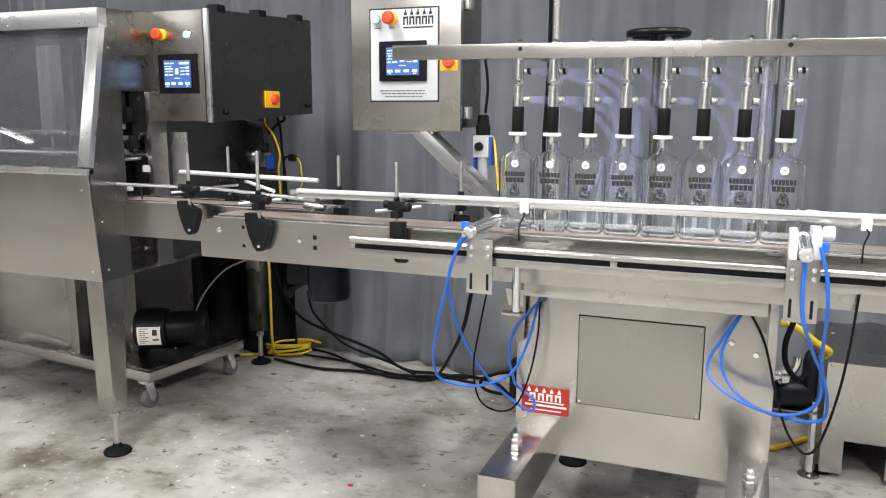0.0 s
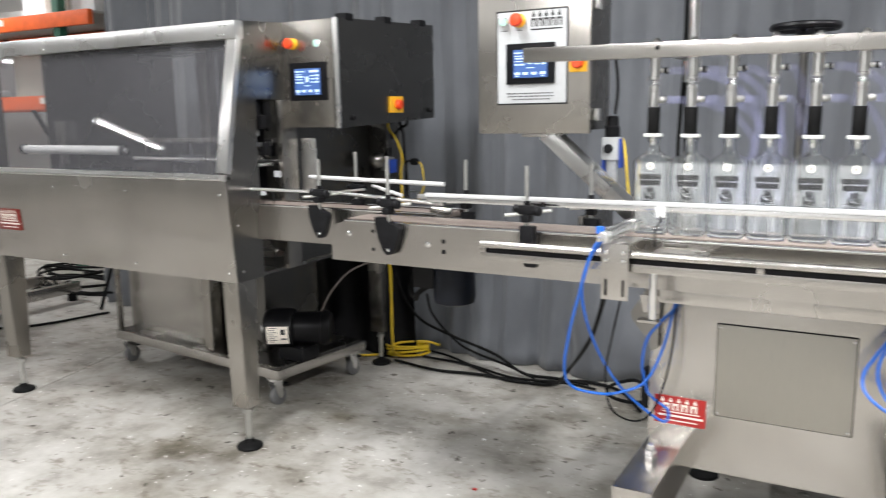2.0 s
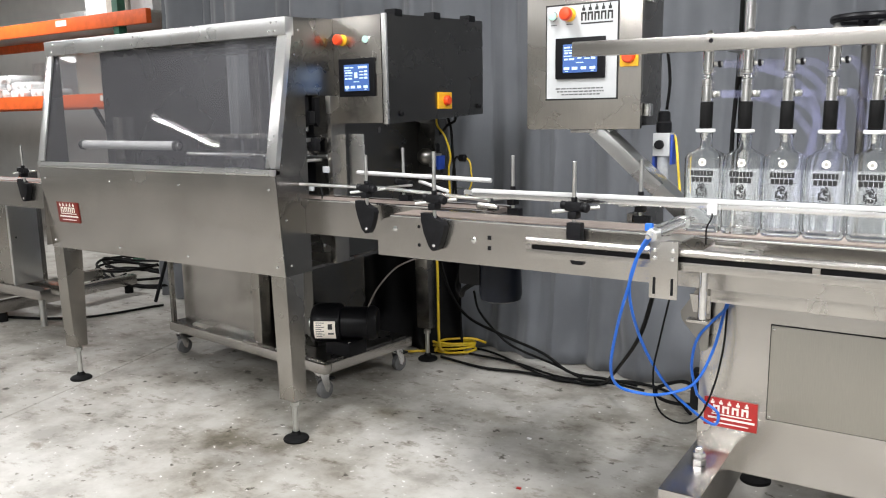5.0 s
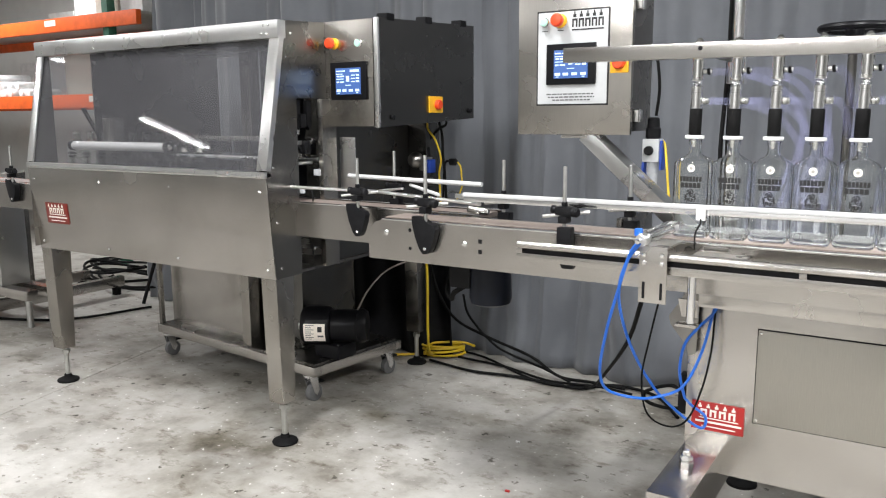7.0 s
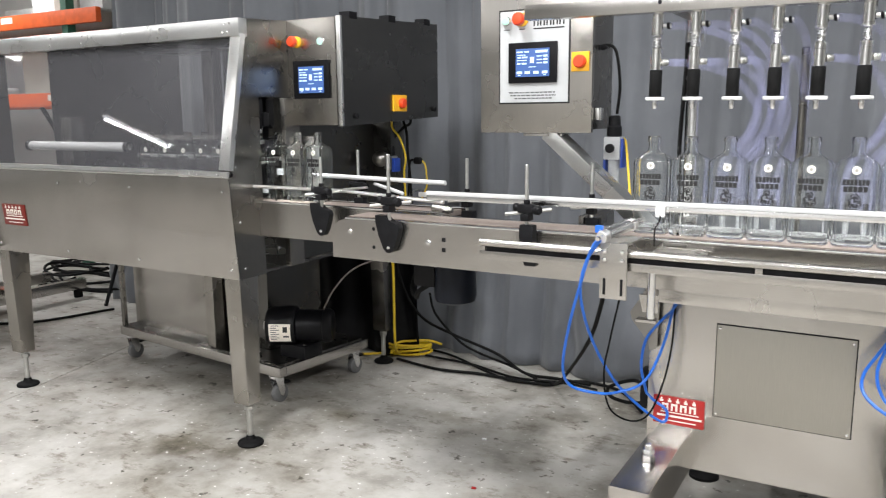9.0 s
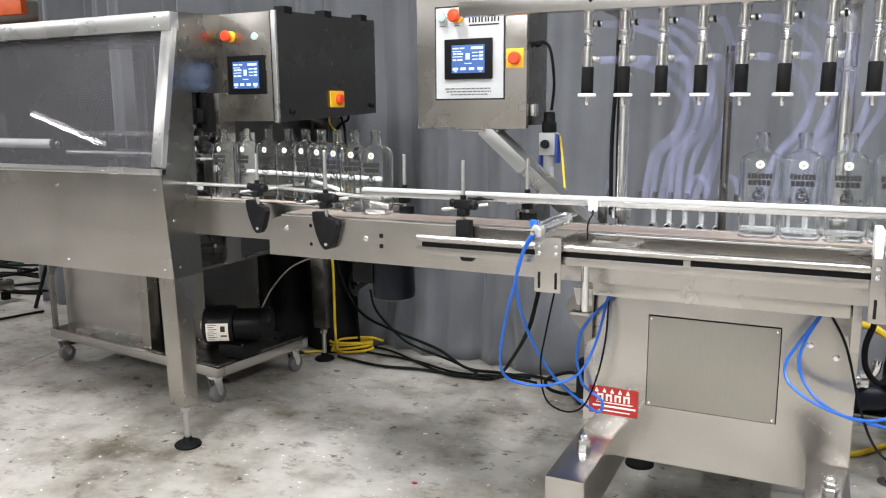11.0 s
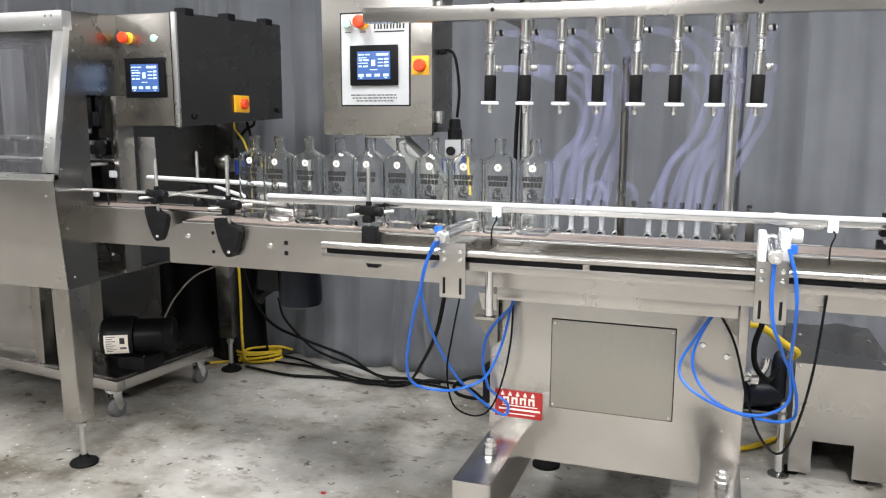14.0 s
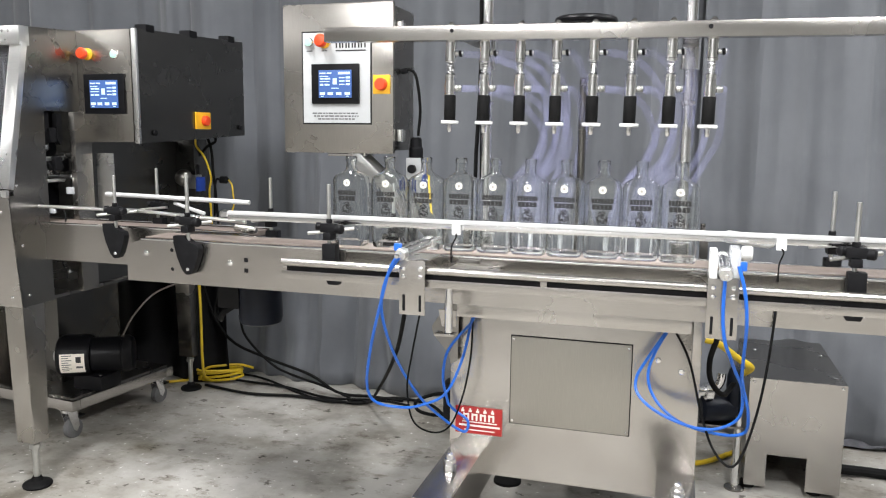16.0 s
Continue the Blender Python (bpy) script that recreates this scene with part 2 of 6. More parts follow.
def lathe(profile, n=20, m=None, bm=None):
    """A turned body round z from (radius, height) pairs."""
    b = bmesh.new()
    rings = []
    for r, z in profile:
        rings.append([b.verts.new((r * math.cos(2 * math.pi * k / n), r * math.sin(2 * math.pi * k / n), z)) for k in range(n)])
    for r0, r1 in zip(rings, rings[1:]):
        for k in range(n):
            b.faces.new((r0[k], r0[(k + 1) % n], r1[(k + 1) % n], r1[k]))
    b.faces.new(rings[0][::-1])
    b.faces.new(rings[-1])
    if m:
        bmesh.ops.transform(b, matrix=m, verts=b.verts)
    return merge(bm, b)


def along(a, b):
    """The pose that carries the z axis from a towards b."""
    a, b = Vector(a), Vector(b)
    return Matrix.Translation(a) @ (b - a).to_track_quat("Z", "Y").to_matrix().to_4x4()


def rod(a, b, r, n=12, bm=None, bev=0.0):
    length = (Vector(b) - Vector(a)).length
    e = bev or min(r * 0.2, 0.002)
    return lathe([(r - e, 0), (r, e), (r, length - e), (r - e, length)], n, along(a, b), bm)


def smooth_line(pts, steps=8):
    p = [Vector(q) for q in pts]
    p = [2 * p[0] - p[1]] + p + [2 * p[-1] - p[-2]]
    out = []
    for a, b, c, d in zip(p, p[1:], p[2:], p[3:]):
        for k in range(steps):
            t = k / steps
            out.append(0.5 * ((2 * b) + (c - a) * t + (2 * a - 5 * b + 4 * c - d) * t * t + (3 * b - a - 3 * c + d) * t ** 3))
    out.append(p[-2])
    return out


def sweep(pts, r, n=8, steps=8, bm=None):
    """A round cable or hose through a few points."""
    line = smooth_line(pts, steps)
    b = bmesh.new()
    rings, up = [], Vector((0.3, 0.2, 1)).normalized()
    for k, q in enumerate(line):
        d = (line[min(k + 1, len(line) - 1)] - line[max(k - 1, 0)]).normalized()
        side = d.cross(up)
        side = side.normalized() if side.length > 1e-4 else d.orthogonal().normalized()
        up = side.cross(d).normalized()
        rings.append([b.verts.new(q + r * (math.cos(2 * math.pi * j / n) * side + math.sin(2 * math.pi * j / n) * up)) for j in range(n)])
    for r0, r1 in zip(rings, rings[1:]):
        for j in range(n):
            b.faces.new((r0[j], r0[(j + 1) % n], r1[(j + 1) % n], r1[j]))
    b.faces.new(rings[0][::-1])
    b.faces.new(rings[-1])
    return merge(bm, b)


def prism(outline, axis, a, b, bev=0.0, bm=None):
    """A sheet or block from an outline in the two other axes, between a and b on the axis."""
    bb = bmesh.new()
    def at(u, v, w):
        return {"x": (w, u, v), "y": (u, w, v), "z": (u, v, w)}[axis]
    lo = [bb.verts.new(at(u, v, a)) for u, v in outline]
    hi = [bb.verts.new(at(u, v, b)) for u, v in outline]
    n = len(outline)
    for k in range(n):
        bb.faces.new((lo[k], lo[(k + 1) % n], hi[(k + 1) % n], hi[k]))
    bb.faces.new(lo[::-1])
    bb.faces.new(hi)
    if bev:
        bmesh.ops.bevel(bb, geom=bb.edges[:], offset=bev, segments=2, affect="EDGES", profile=0.7)
    return merge(bm, bb)


def letters(text, size, m, mat, name, parent, depth=0.0003, wide=1.0):
    """Words as a thin mesh, centred, upright in the x-z plane facing -y."""
    cu = bpy.data.curves.new("tmp_text", "FONT")
    cu.body, cu.size, cu.extrude = text, size, depth
    cu.align_x, cu.align_y, cu.offset, cu.resolution_u = "CENTER", "CENTER", size * 0.042, 2
    tmp = bpy.data.objects.new("tmp_text", cu)
    scene.collection.objects.link(tmp)
    bpy.context.view_layer.update()
    me = bpy.data.meshes.new_from_object(tmp.evaluated_get(bpy.context.evaluated_depsgraph_get()))
    bpy.data.objects.remove(tmp)
    me.transform(m @ Matrix.Rotation(radians(90), 4, "X") @ Matrix.Diagonal((wide, 1, 1, 1)))
    me.materials.clear()
    me.materials.append(mat)
    ob = new(name, me)
    ob.parent = parent
    ob.location = -origin(parent)
    return ob


def screw(parent, at, axis="y", r=0.006, name="screw"):
    d = {"x": Vector((1, 0, 0)), "y": Vector((0, -1, 0)), "z": Vector((0, 0, 1))}[axis]
    a = Vector(at)
    return part(name, lathe([(r, -0.002), (r, 0.001), (r * 0.8, 0.003), (r * 0.4, 0.0038)], 10, along(a, a + d)), CHROME, parent)


# ---------------------------------------------------------------- the hall
def build_hall():
    # slab with a saw-cut joint
    b = bmesh.new()
    j0, j1 = Vector((-3.155 + 0.258 * 9, 2.095 - 9, 0)), Vector((-3.155 - 0.258 * 7, 2.095 + 7, 0))
    w = Vector((0.0035, 0, 0))
    def quad(*pts):
        b.faces.new([b.verts.new(p) for p in pts])
    ya, yb = j0.y, j1.y
    quad((-14, ya, 0), j0 - w, j1 - w, (-14, yb, 0))
    quad(j0 + w, (9, ya, 0), (9, yb, 0), j1 + w)
    dn = Vector((0, 0, -0.012))
    quad(j0 - w, j0 + dn, j1 + dn, j1 - w)
    quad(j0 + dn, j0 + w, j1 + w, j1 + dn)
    bmesh.ops.remove_doubles(b, verts=b.verts, dist=1e-4)
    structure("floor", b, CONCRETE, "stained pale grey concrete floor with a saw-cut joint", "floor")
    # ceiling and south, west, east walls: unseen, added for bounce and reflections
    structure("ceiling", box(-14, 9, ya, yb, CEIL, CEIL + 0.1), CEILPAINT, "plain pale ceiling", "ceiling")
    structure("wall_north", box(-14, 9, 6.6, 6.8, 0, CEIL), WHITEPAINT, "white painted warehouse wall", "wall")
    structure("wall_south", box(-14, 9, ya, ya + 0.2, 0, CEIL), WALLGREY, "plain grey warehouse wall", "wall")
    structure("wall_west", box(-14, -13.8, ya + 0.2, 6.6, 0, CEIL), WALLGREY, "plain grey warehouse wall", "wall")
    structure("wall_east", box(8.8, 9, ya + 0.2, 6.6, 0, CEIL), WALLGREY, "plain grey warehouse wall", "wall")
    fixture = thing("ceiling_light", (0, 0, 0), "long white ceiling tube light, switched on", "ceiling light", "ceiling lights")
    part("housing", box(-0.09, 0.09, -0.62, 0.62, 0.03, 0.1, 0.01), WHITEPAINT, fixture)
    for x in (-0.05, 0.05):
        part("hanger", rod((x, 0.4 * (1 if x > 0 else -1), 0.1), (x, 0.4 * (1 if x > 0 else -1), CEIL - 3.2), 0.004, 6), ZINC, fixture)
    part("diffuser", box(-0.07, 0.07, -0.6, 0.6, 0.0, 0.028, 0.01), TUBE, fixture, "glowing white diffuser")
    for k, (x, y, output) in enumerate(LAMPS):
        at = pose(x, y, 3.2, 0, 0, 0)
        if k:
            copy_thing(fixture, at)
        else:
            fixture.location = (x, y, 3.2)
        la = bpy.data.lights.new("ceiling_lamp", "AREA")
        la.shape, la.size, la.size_y, la.energy = "RECTANGLE", 0.16, 1.2, LAMP_POWER * output
        la.color = (0.985, 0.988, 1.0)
        lo = new("ceiling_lamp", la)
        lo.location = (x, y, 3.18)


def build_curtain(name, x0, x1, y, top, seed, label, foot=0.0):
    """A hanging cloth with uneven vertical folds that spread towards the floor."""
    nx, nz = int((x1 - x0) * 70), 44
    b = bmesh.new()
    grid = []
    for k in range(nz + 1):
        h = k / nz
        z = 0.004 + foot + (top - foot) * h
        row = []
        for i in range(nx + 1):
            x = x0 + (x1 - x0) * i / nx
            # broad soft folds with a few tighter ones between, wandering on the way down
            u = x + 0.06 * noise.noise(Vector((x * 0.9, h * 1.6, seed))) + 0.03 * (1 - h) * math.sin(2.1 * x + seed)
            broad = noise.noise(Vector((u * 3.4, h * 0.35, seed + 11.3)))
            fold = noise.noise(Vector((u * 8.5, h * 0.5, seed + 5.1)))
            tight = noise.noise(Vector((u * 19.0, h * 0.7, seed + 2.7)))
            d = 0.16 * broad + 0.11 * fold * (0.5 + 0.9 * abs(broad)) + 0.026 * tight
            d = d * (0.6 + 0.4 * h)
            low = max(0.0, 1 - h * 2.2)
            crease = 0.11 * abs(noise.noise(Vector((x * 2.6 + 1.5 * h, h * 7.0, seed + 3)))) * low + 0.035 * noise.noise(Vector((x * 9, h * 16, seed + 8))) * low
            row.append(b.verts.new((x, y + d - 0.13 * (1 - h) ** 3 - crease, z)))
        grid.append(row)
    for r0, r1 in zip(grid, grid[1:]):
        for i in range(nx):
            b.faces.new((r0[i], r0[i + 1], r1[i + 1], r1[i]))
    ob = solo(name, b, CLOTH, label, "curtain", "backdrop curtains")
    mod = ob.modifiers.new("thick", "SOLIDIFY")
    mod.thickness = 0.003
    return ob


# ---------------------------------------------------------------- shared fittings
def levelling_foot(parent, x, y, top):
    part("foot_stem", rod((x, y, 0.012), (x, y, top + 0.02), 0.011, 10), ZINC, parent)
    part("foot_nut", rod((x, y, top - 0.03), (x, y, top - 0.012), 0.019, 6), ZINC, parent)
    part("foot_pad", lathe([(0.048, 0.0), (0.05, 0.006), (0.046, 0.012), (0.02, 0.022), (0.014, 0.036)], 24, pose(x, y, 0)), RUBBER, parent, "black round levelling pad")


def caster(parent, x, y, top):
    hub = part("caster_fork", prism([(y - 0.022, top - 0.004), (y + 0.022, top - 0.004), (y + 0.034, 0.05), (y + 0.02, 0.028), (y + 0.004, 0.04)], "x", x - 0.022, x - 0.0185, 0.001), CHROME, parent, "zinc swivel fork")
    part("fork_side", prism([(y - 0.022, top - 0.004), (y + 0.022, top - 0.004), (y + 0.034, 0.05), (y + 0.02, 0.028), (y + 0.004, 0.04)], "x", x + 0.0185, x + 0.022, 0.001), CHROME, hub)
    part("swivel", lathe([(0.026, top - 0.014), (0.026, top - 0.004), (0.020, top)], 16, pose(x, y, 0)), CHROME, hub)
    part("caster_wheel", lathe([(0.03, -0.016), (0.039, -0.012), (0.039, 0.012), (0.03, 0.016)], 22, pose(x, y + 0.018, 0.039, 0, 90, 0)), GREYRUBBER, hub, "grey rubber wheel")
    part("brake_tab", box(x - 0.016, x + 0.016, y + 0.03, y + 0.07, 0.078, 0.086, 0.003), BLACK, hub, "black brake tab")


def screen(parent, x0, x1, y, z0, z1):
    """A touch panel in a black bezel with pale fields on a blue page."""
    bz = part("touch_panel", box(x0, x1, y - 0.008, y + 0.004, z0, z1, 0.004), BLACKPAINT, parent, "black bezel of a touch screen")
    w, h = x1 - x0, z1 - z0
    a0, a1, c0, c1 = x0 + 0.17 * w, x1 - 0.14 * w, z0 + 0.15 * h, z1 - 0.16 * h
    part("display", box(a0, a1, y - 0.0125, y - 0.0085, c0, c1, 0.001), SCREEN, bz, "lit blue display")
    bars = [(0.04, 0.22, 0.86, 0.91), (0.26, 0.40, 0.86, 0.91), (0.60, 0.96, 0.84, 0.93), (0.04, 0.30, 0.76, 0.79), (0.06, 0.16, 0.66, 0.72), (0.19, 0.36, 0.66, 0.72), (0.04, 0.34, 0.57, 0.60), (0.44, 0.56, 0.48, 0.70), (0.64, 0.80, 0.70, 0.74), (0.84, 0.96, 0.69, 0.76),
            (0.64, 0.80, 0.58, 0.62), (0.84, 0.96, 0.57, 0.64), (0.05, 0.15, 0.44, 0.50), (0.19, 0.34, 0.44, 0.50), (0.64, 0.80, 0.46, 0.50), (0.84, 0.96, 0.45, 0.52), (0.40, 0.62, 0.33, 0.36), (0.04, 0.2, 0.10, 0.2), (0.28, 0.44, 0.10, 0.2), (0.54, 0.7, 0.10, 0.2), (0.8, 0.96, 0.10, 0.2), (0.08, 0.16, 0.04, 0.07), (0.84, 0.92, 0.04, 0.07)]
    for u0, u1, v0, v1 in bars:
        part("display_field", box(a0 + u0 * (a1 - a0), a0 + u1 * (a1 - a0), y - 0.0142, y - 0.0131, c0 + v0 * (c1 - c0), c0 + v1 * (c1 - c0)), SCREENLIT, bz)


def button(parent, x, y, z, mat, r=0.014, deep=0.012, name="push_button", label=""):
    ring = part(name, lathe([(r * 1.25, 0), (r * 1.25, 0.006), (r * 1.05, 0.009)], 20, along((x, y, z), (x, y - 1, z))), CHROME, parent)
    part("cap", lathe([(r, 0.008), (r, deep), (r * 0.7, deep + 0.003)], 20, along((x, y, z), (x, y - 1, z))), mat, ring, label)


def stop_button(parent, x, y, z):
    ring = part("stop_button", lathe([(0.021, 0), (0.021, 0.006), (0.014, 0.009), (0.013, 0.022)], 20, along((x, y, z), (x, y - 1, z))), YELLOWPLATE, parent)
    part("mushroom_head", lathe([(0.014, 0.02), (0.020, 0.024), (0.0205, 0.034), (0.016, 0.041), (0.006, 0.043)], 22, along((x, y, z), (x, y - 1, z))), REDKNOB, ring, "red mushroom head")


def sign_plate(name, x0, x1, y, z0, z1, paint=REDSIGN, tint="red"):
    """A red maker's plate with a row of small marks and pale bars."""
    s = thing(name, ((x0 + x1) / 2, y, z0), tint + " maker's plate with pale printing, screwed to steel", "sign plate", "maker's plates")
    part("plate", box(x0, x1, y - 0.004, y - 0.0002, z0, z1, 0.001), paint, s)
    w, h = x1 - x0, z1 - z0
    b = box(x0 + 0.08 * w, x1 - 0.04 * w, y - 0.0048, y - 0.0041, z0 + 0.27 * h, z0 + 0.34 * h)
    for k in range(5):
        u = x0 + (0.16 + 0.16 * k) * w
        b = box(u - 0.035 * w, u + 0.035 * w, y - 0.0048, y - 0.0041, z0 + 0.80 * h, z0 + 0.88 * h, 0, b)
        b = box(u - 0.015 * w, u + 0.015 * w, y - 0.0048, y - 0.0041, z0 + 0.88 * h, z0 + 0.95 * h, 0, b)
    for k in range(4):
        u = x0 + (0.24 + 0.18 * k) * w
        b = box(u - 0.07 * w, u - 0.03 * w, y - 0.0048, y - 0.0041, z0 + 0.5 * h, z0 + 0.76 * h, 0, b)
        b = box(u + 0.02 * w, u + 0.06 * w, y - 0.0048, y - 0.0041, z0 + 0.5 * h, z0 + 0.76 * h, 0, b)
        b = box(u - 0.06 * w, u + 0.05 * w, y - 0.0047, y - 0.0042, z0 + 0.68 * h, z0 + 0.75 * h, 0, b)
    b = box(x0 + 0.15 * w, x1 - 0.1 * w, y - 0.0048, y - 0.0041, z0 + 0.42 * h, z0 + 0.46 * h, 0, b)
    b = box(x0 + 0.2 * w, x1 - 0.15 * w, y - 0.0048, y - 0.0041, z0 + 0.12 * h, z0 + 0.16 * h, 0, b)
    part("print", b, CREAM, s, "pale printed bars and marks")
    return s


# ---------------------------------------------------------------- conveyors
BELT_Z = 0.928


def build_conveyor(name, x0, x1, front, label):
    """Side plates, bed and belt of a low conveyor; front is the y of its front plate."""
    c = thing(name, ((x0 + x1) / 2, front + 0.09, 0), label, "conveyor")
    r = 0.05
    outline = [(x0, 0.80), (x1, 0.80), (x1, 0.922), (x0 + r, 0.922)] + [(x0 + r - r * math.sin(a), 0.922 - r + r * math.cos(a)) for a in (0.5, 1.05, 1.57)]
    part("front_plate", prism(outline, "y", front, front + 0.004), STEEL, c, "brushed stainless side plate")
    part("back_plate", prism(outline, "y", front + 0.176, front + 0.18), STEEL, c, "brushed stainless side plate")
    part("front_lip", box(x0 + 0.05, x1, front - 0.001, front + 0.022, 0.9225, 0.9275, 0.002), CHROME, c, "bright wear strip")
    part("back_lip", box(x0 + 0.05, x1, front + 0.158, front + 0.181, 0.9225, 0.9275, 0.002), CHROME, c)
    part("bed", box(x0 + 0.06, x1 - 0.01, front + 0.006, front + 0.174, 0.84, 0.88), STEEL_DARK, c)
    if front < 2.5:
        for x, z in ((-1.222, 0.898), (-1.222, 0.842)):
            part("bore", rod((x, front - 0.0006, z), (x, front + 0.002, z), 0.0065, 14), BLACK, c, "dark drilled hole")
        for x, z in ((-0.978, 0.852), (-0.978, 0.882)):
            part("square_hole", box(x - 0.006, x + 0.006, front - 0.0006, front + 0.002, z - 0.006, z + 0.006), BLACK, c, "dark square hole")
        for x, z in ((-1.31, 0.885), (-1.03, 0.870), (-0.315, 0.86)):
            screw(c, (x, front, z), "y", 0.009, "bolt")
        for x, z in ((-0.70, 0.842), (0.60, 0.842)):
            screw(c, (x, front, z), "y", 0.006, "bolt")
    belt = part("belt", box(x0 + 0.03, x1, front + 0.034, front + 0.146, 0.905, 0.924, 0.008), BELT, c, "tan plastic chain belt")
    n = int(min(x1 - x0, 3.2) / 0.038)
    b = bmesh.new()
    for k in range(n):
        x = x0 + 0.04 + k * 0.038
        b = box(x, x + 0.0376, front + 0.035, front + 0.145, 0.9245, BELT_Z, 0.0, b)
    ob = part("chain", b, BELT, belt)
    tagged(ob, kind="stuff")
    return c


def guide_bracket(x, y, tip, side=-1, group="guide rail brackets", big=True):
    """A black plastic foot on the side plate, a post, a clamp with its cross pin."""
    g = thing("rail_bracket", (x, y, 0.83), "black plastic guide rail bracket with a steel post and clamp", "rail bracket", group)
    if big:
        hook = [(-0.047, 0.945), (-0.046, 0.925), (-0.037, 0.885), (-0.021, 0.847), (-0.008, 0.833), (0.008, 0.835), (0.019, 0.85), (0.031, 0.885), (0.037, 0.908), (0.031, 0.921), (0.013, 0.926), (-0.002, 0.931), (-0.011, 0.945)]
        part("foot", prism([(x + u, w) for u, w in hook], "y", y + side * 0.026, y, 0.003), BLACK, g, "black hooked plastic foot")
        screw(g, (x, y - 0.026, 0.85), "y", 0.006)
    else:
        part("foot", box(x - 0.02, x + 0.02, min(y, y + side * 0.03), max(y, y + side * 0.03), 0.89, 0.945, 0.005), BLACK, g, "black plastic block")
        part("bolt_plate", prism([(x - 0.03, 0.862), (x + 0.03, 0.862), (x + 0.018, 0.83), (x - 0.012, 0.83)], "y", y - 0.008, y, 0.002), BLACK, g)
        screw(g, (x, y - 0.008, 0.846), "y", 0.006)
    yr = y + side * 0.012
    part("post", rod((x - 0.005, yr, 0.93), (x - 0.005, yr, tip), 0.0055, 12), ZINC, g, "upright steel rod")
    clamp = part("clamp", box(x - 0.028, x + 0.018, yr - 0.013, yr + 0.013, 0.975, 1.0, 0.006), BLACK, g, "black clamp block")
    part("knob", lathe([(0.010, 0), (0.013, 0.004), (0.013, 0.018), (0.009, 0.022)], 12, along((x + 0.016, yr, 0.985), (x + 0.1, yr - 0.03, 0.985))), BLACK, clamp)
    part("knob", lathe([(0.008, 0), (0.011, 0.003), (0.011, 0.014), (0.007, 0.017)], 12, along((x - 0.027, yr, 0.99), (x - 0.1, yr - 0.04, 0.995))), BLACK, clamp)
    part("jaw", box(x - 0.016, x + 0.008, yr - 0.02, yr + 0.016, 0.955, 0.9745, 0.004), BLACK, clamp, "black lower jaw")
    part("nut", rod((x - 0.005, yr, 1.0), (x - 0.005, yr, 1.012), 0.009, 6), BLACK, clamp)
    part("pin", rod((x - 0.06, yr - 0.02, 0.972), (x + 0.055, yr + 0.03 * -side, 0.985), 0.005, 10), ZINC, clamp, "steel cross pin")
    return g


def build_rails():
    r = thing("guide_rail", (-0.1, 2.43, 1.005), "long white and aluminium guide rail before the bottles", "guide rail", "guide rails")
    part("rail", box(-1.055, 1.5, 2.420, 2.434, 1.005, 1.017, 0.004), RAILWHITE, r, "white plastic wear strip")
    part("channel", box(-1.055, 1.5, 2.424, 2.436, 0.991, 1.0046, 0.002), CHROME, r, "bright aluminium channel")
    for x in (-0.367, 0.42):
        c = part("sensor_clip", box(x - 0.011, x + 0.011, 2.406, 2.4195, 0.980, 1.006, 0.002), WHITE, r, "small white sensor clip")
        part("sensor_wire", sweep([(x, 2.41, 0.985), (x + 0.004, 2.395, 0.975), (x - 0.005, 2.386, 0.95), (x - 0.005, 2.384, 0.91)], 0.002, 6, 5), RUBBER, c)
    r2 = thing("guide_rail", (-0.3, 2.545, 1.0), "long aluminium guide rail behind the bottles", "guide rail", "guide rails")
    part("rail", box(-1.15, 1.5, 2.533, 2.543, 0.985, 1.0, 0.004), ALU, r2)
    r3 = thing("guide_rail", (-1.4, 2.74, 1.02), "short white guide rail at the transfer", "guide rail", "guide rails")
    part("rail", rod((-1.74, 2.745, 1.022), (-1.14, 2.69, 1.016), 0.008, 12), RAILWHITE, r3)
    part("strut", rod((-1.45, 2.73, 1.0), (-1.25, 2.60, 0.985), 0.006, 10), RAILWHITE, r3)
    r4 = thing("guide_rail", (-1.5, 2.60, 1.0), "steel guide rail beside the rinser outfeed", "guide rail", "guide rails")
    part("rail", rod((-2.05, 2.60, 0.985), (-1.5, 2.60, 0.985), 0.006, 10), ALU, r4)
    part("rail_bend", rod((-1.5, 2.60, 0.985), (-1.0, 2.43, 0.985), 0.006, 10), ALU, r4)
    guide_bracket(-0.708, 2.388, 1.105, big=False)
    guide_bracket(-1.15, 2.388, 1.125)
    guide_bracket(-1.545, 2.568, 1.10)
    guide_bracket(0.575, 2.388, 1.10, big=False)
    for x, y, tip in ((-1.0, 2.573, 1.105), (-0.60, 2.573, 1.10), (0.56, 2.573, 1.11), (-1.54, 2.753, 1.115)):
        guide_bracket(x, y, tip, side=1, big=False)


# ---------------------------------------------------------------- filler
MANIFOLD_Z = 0.960


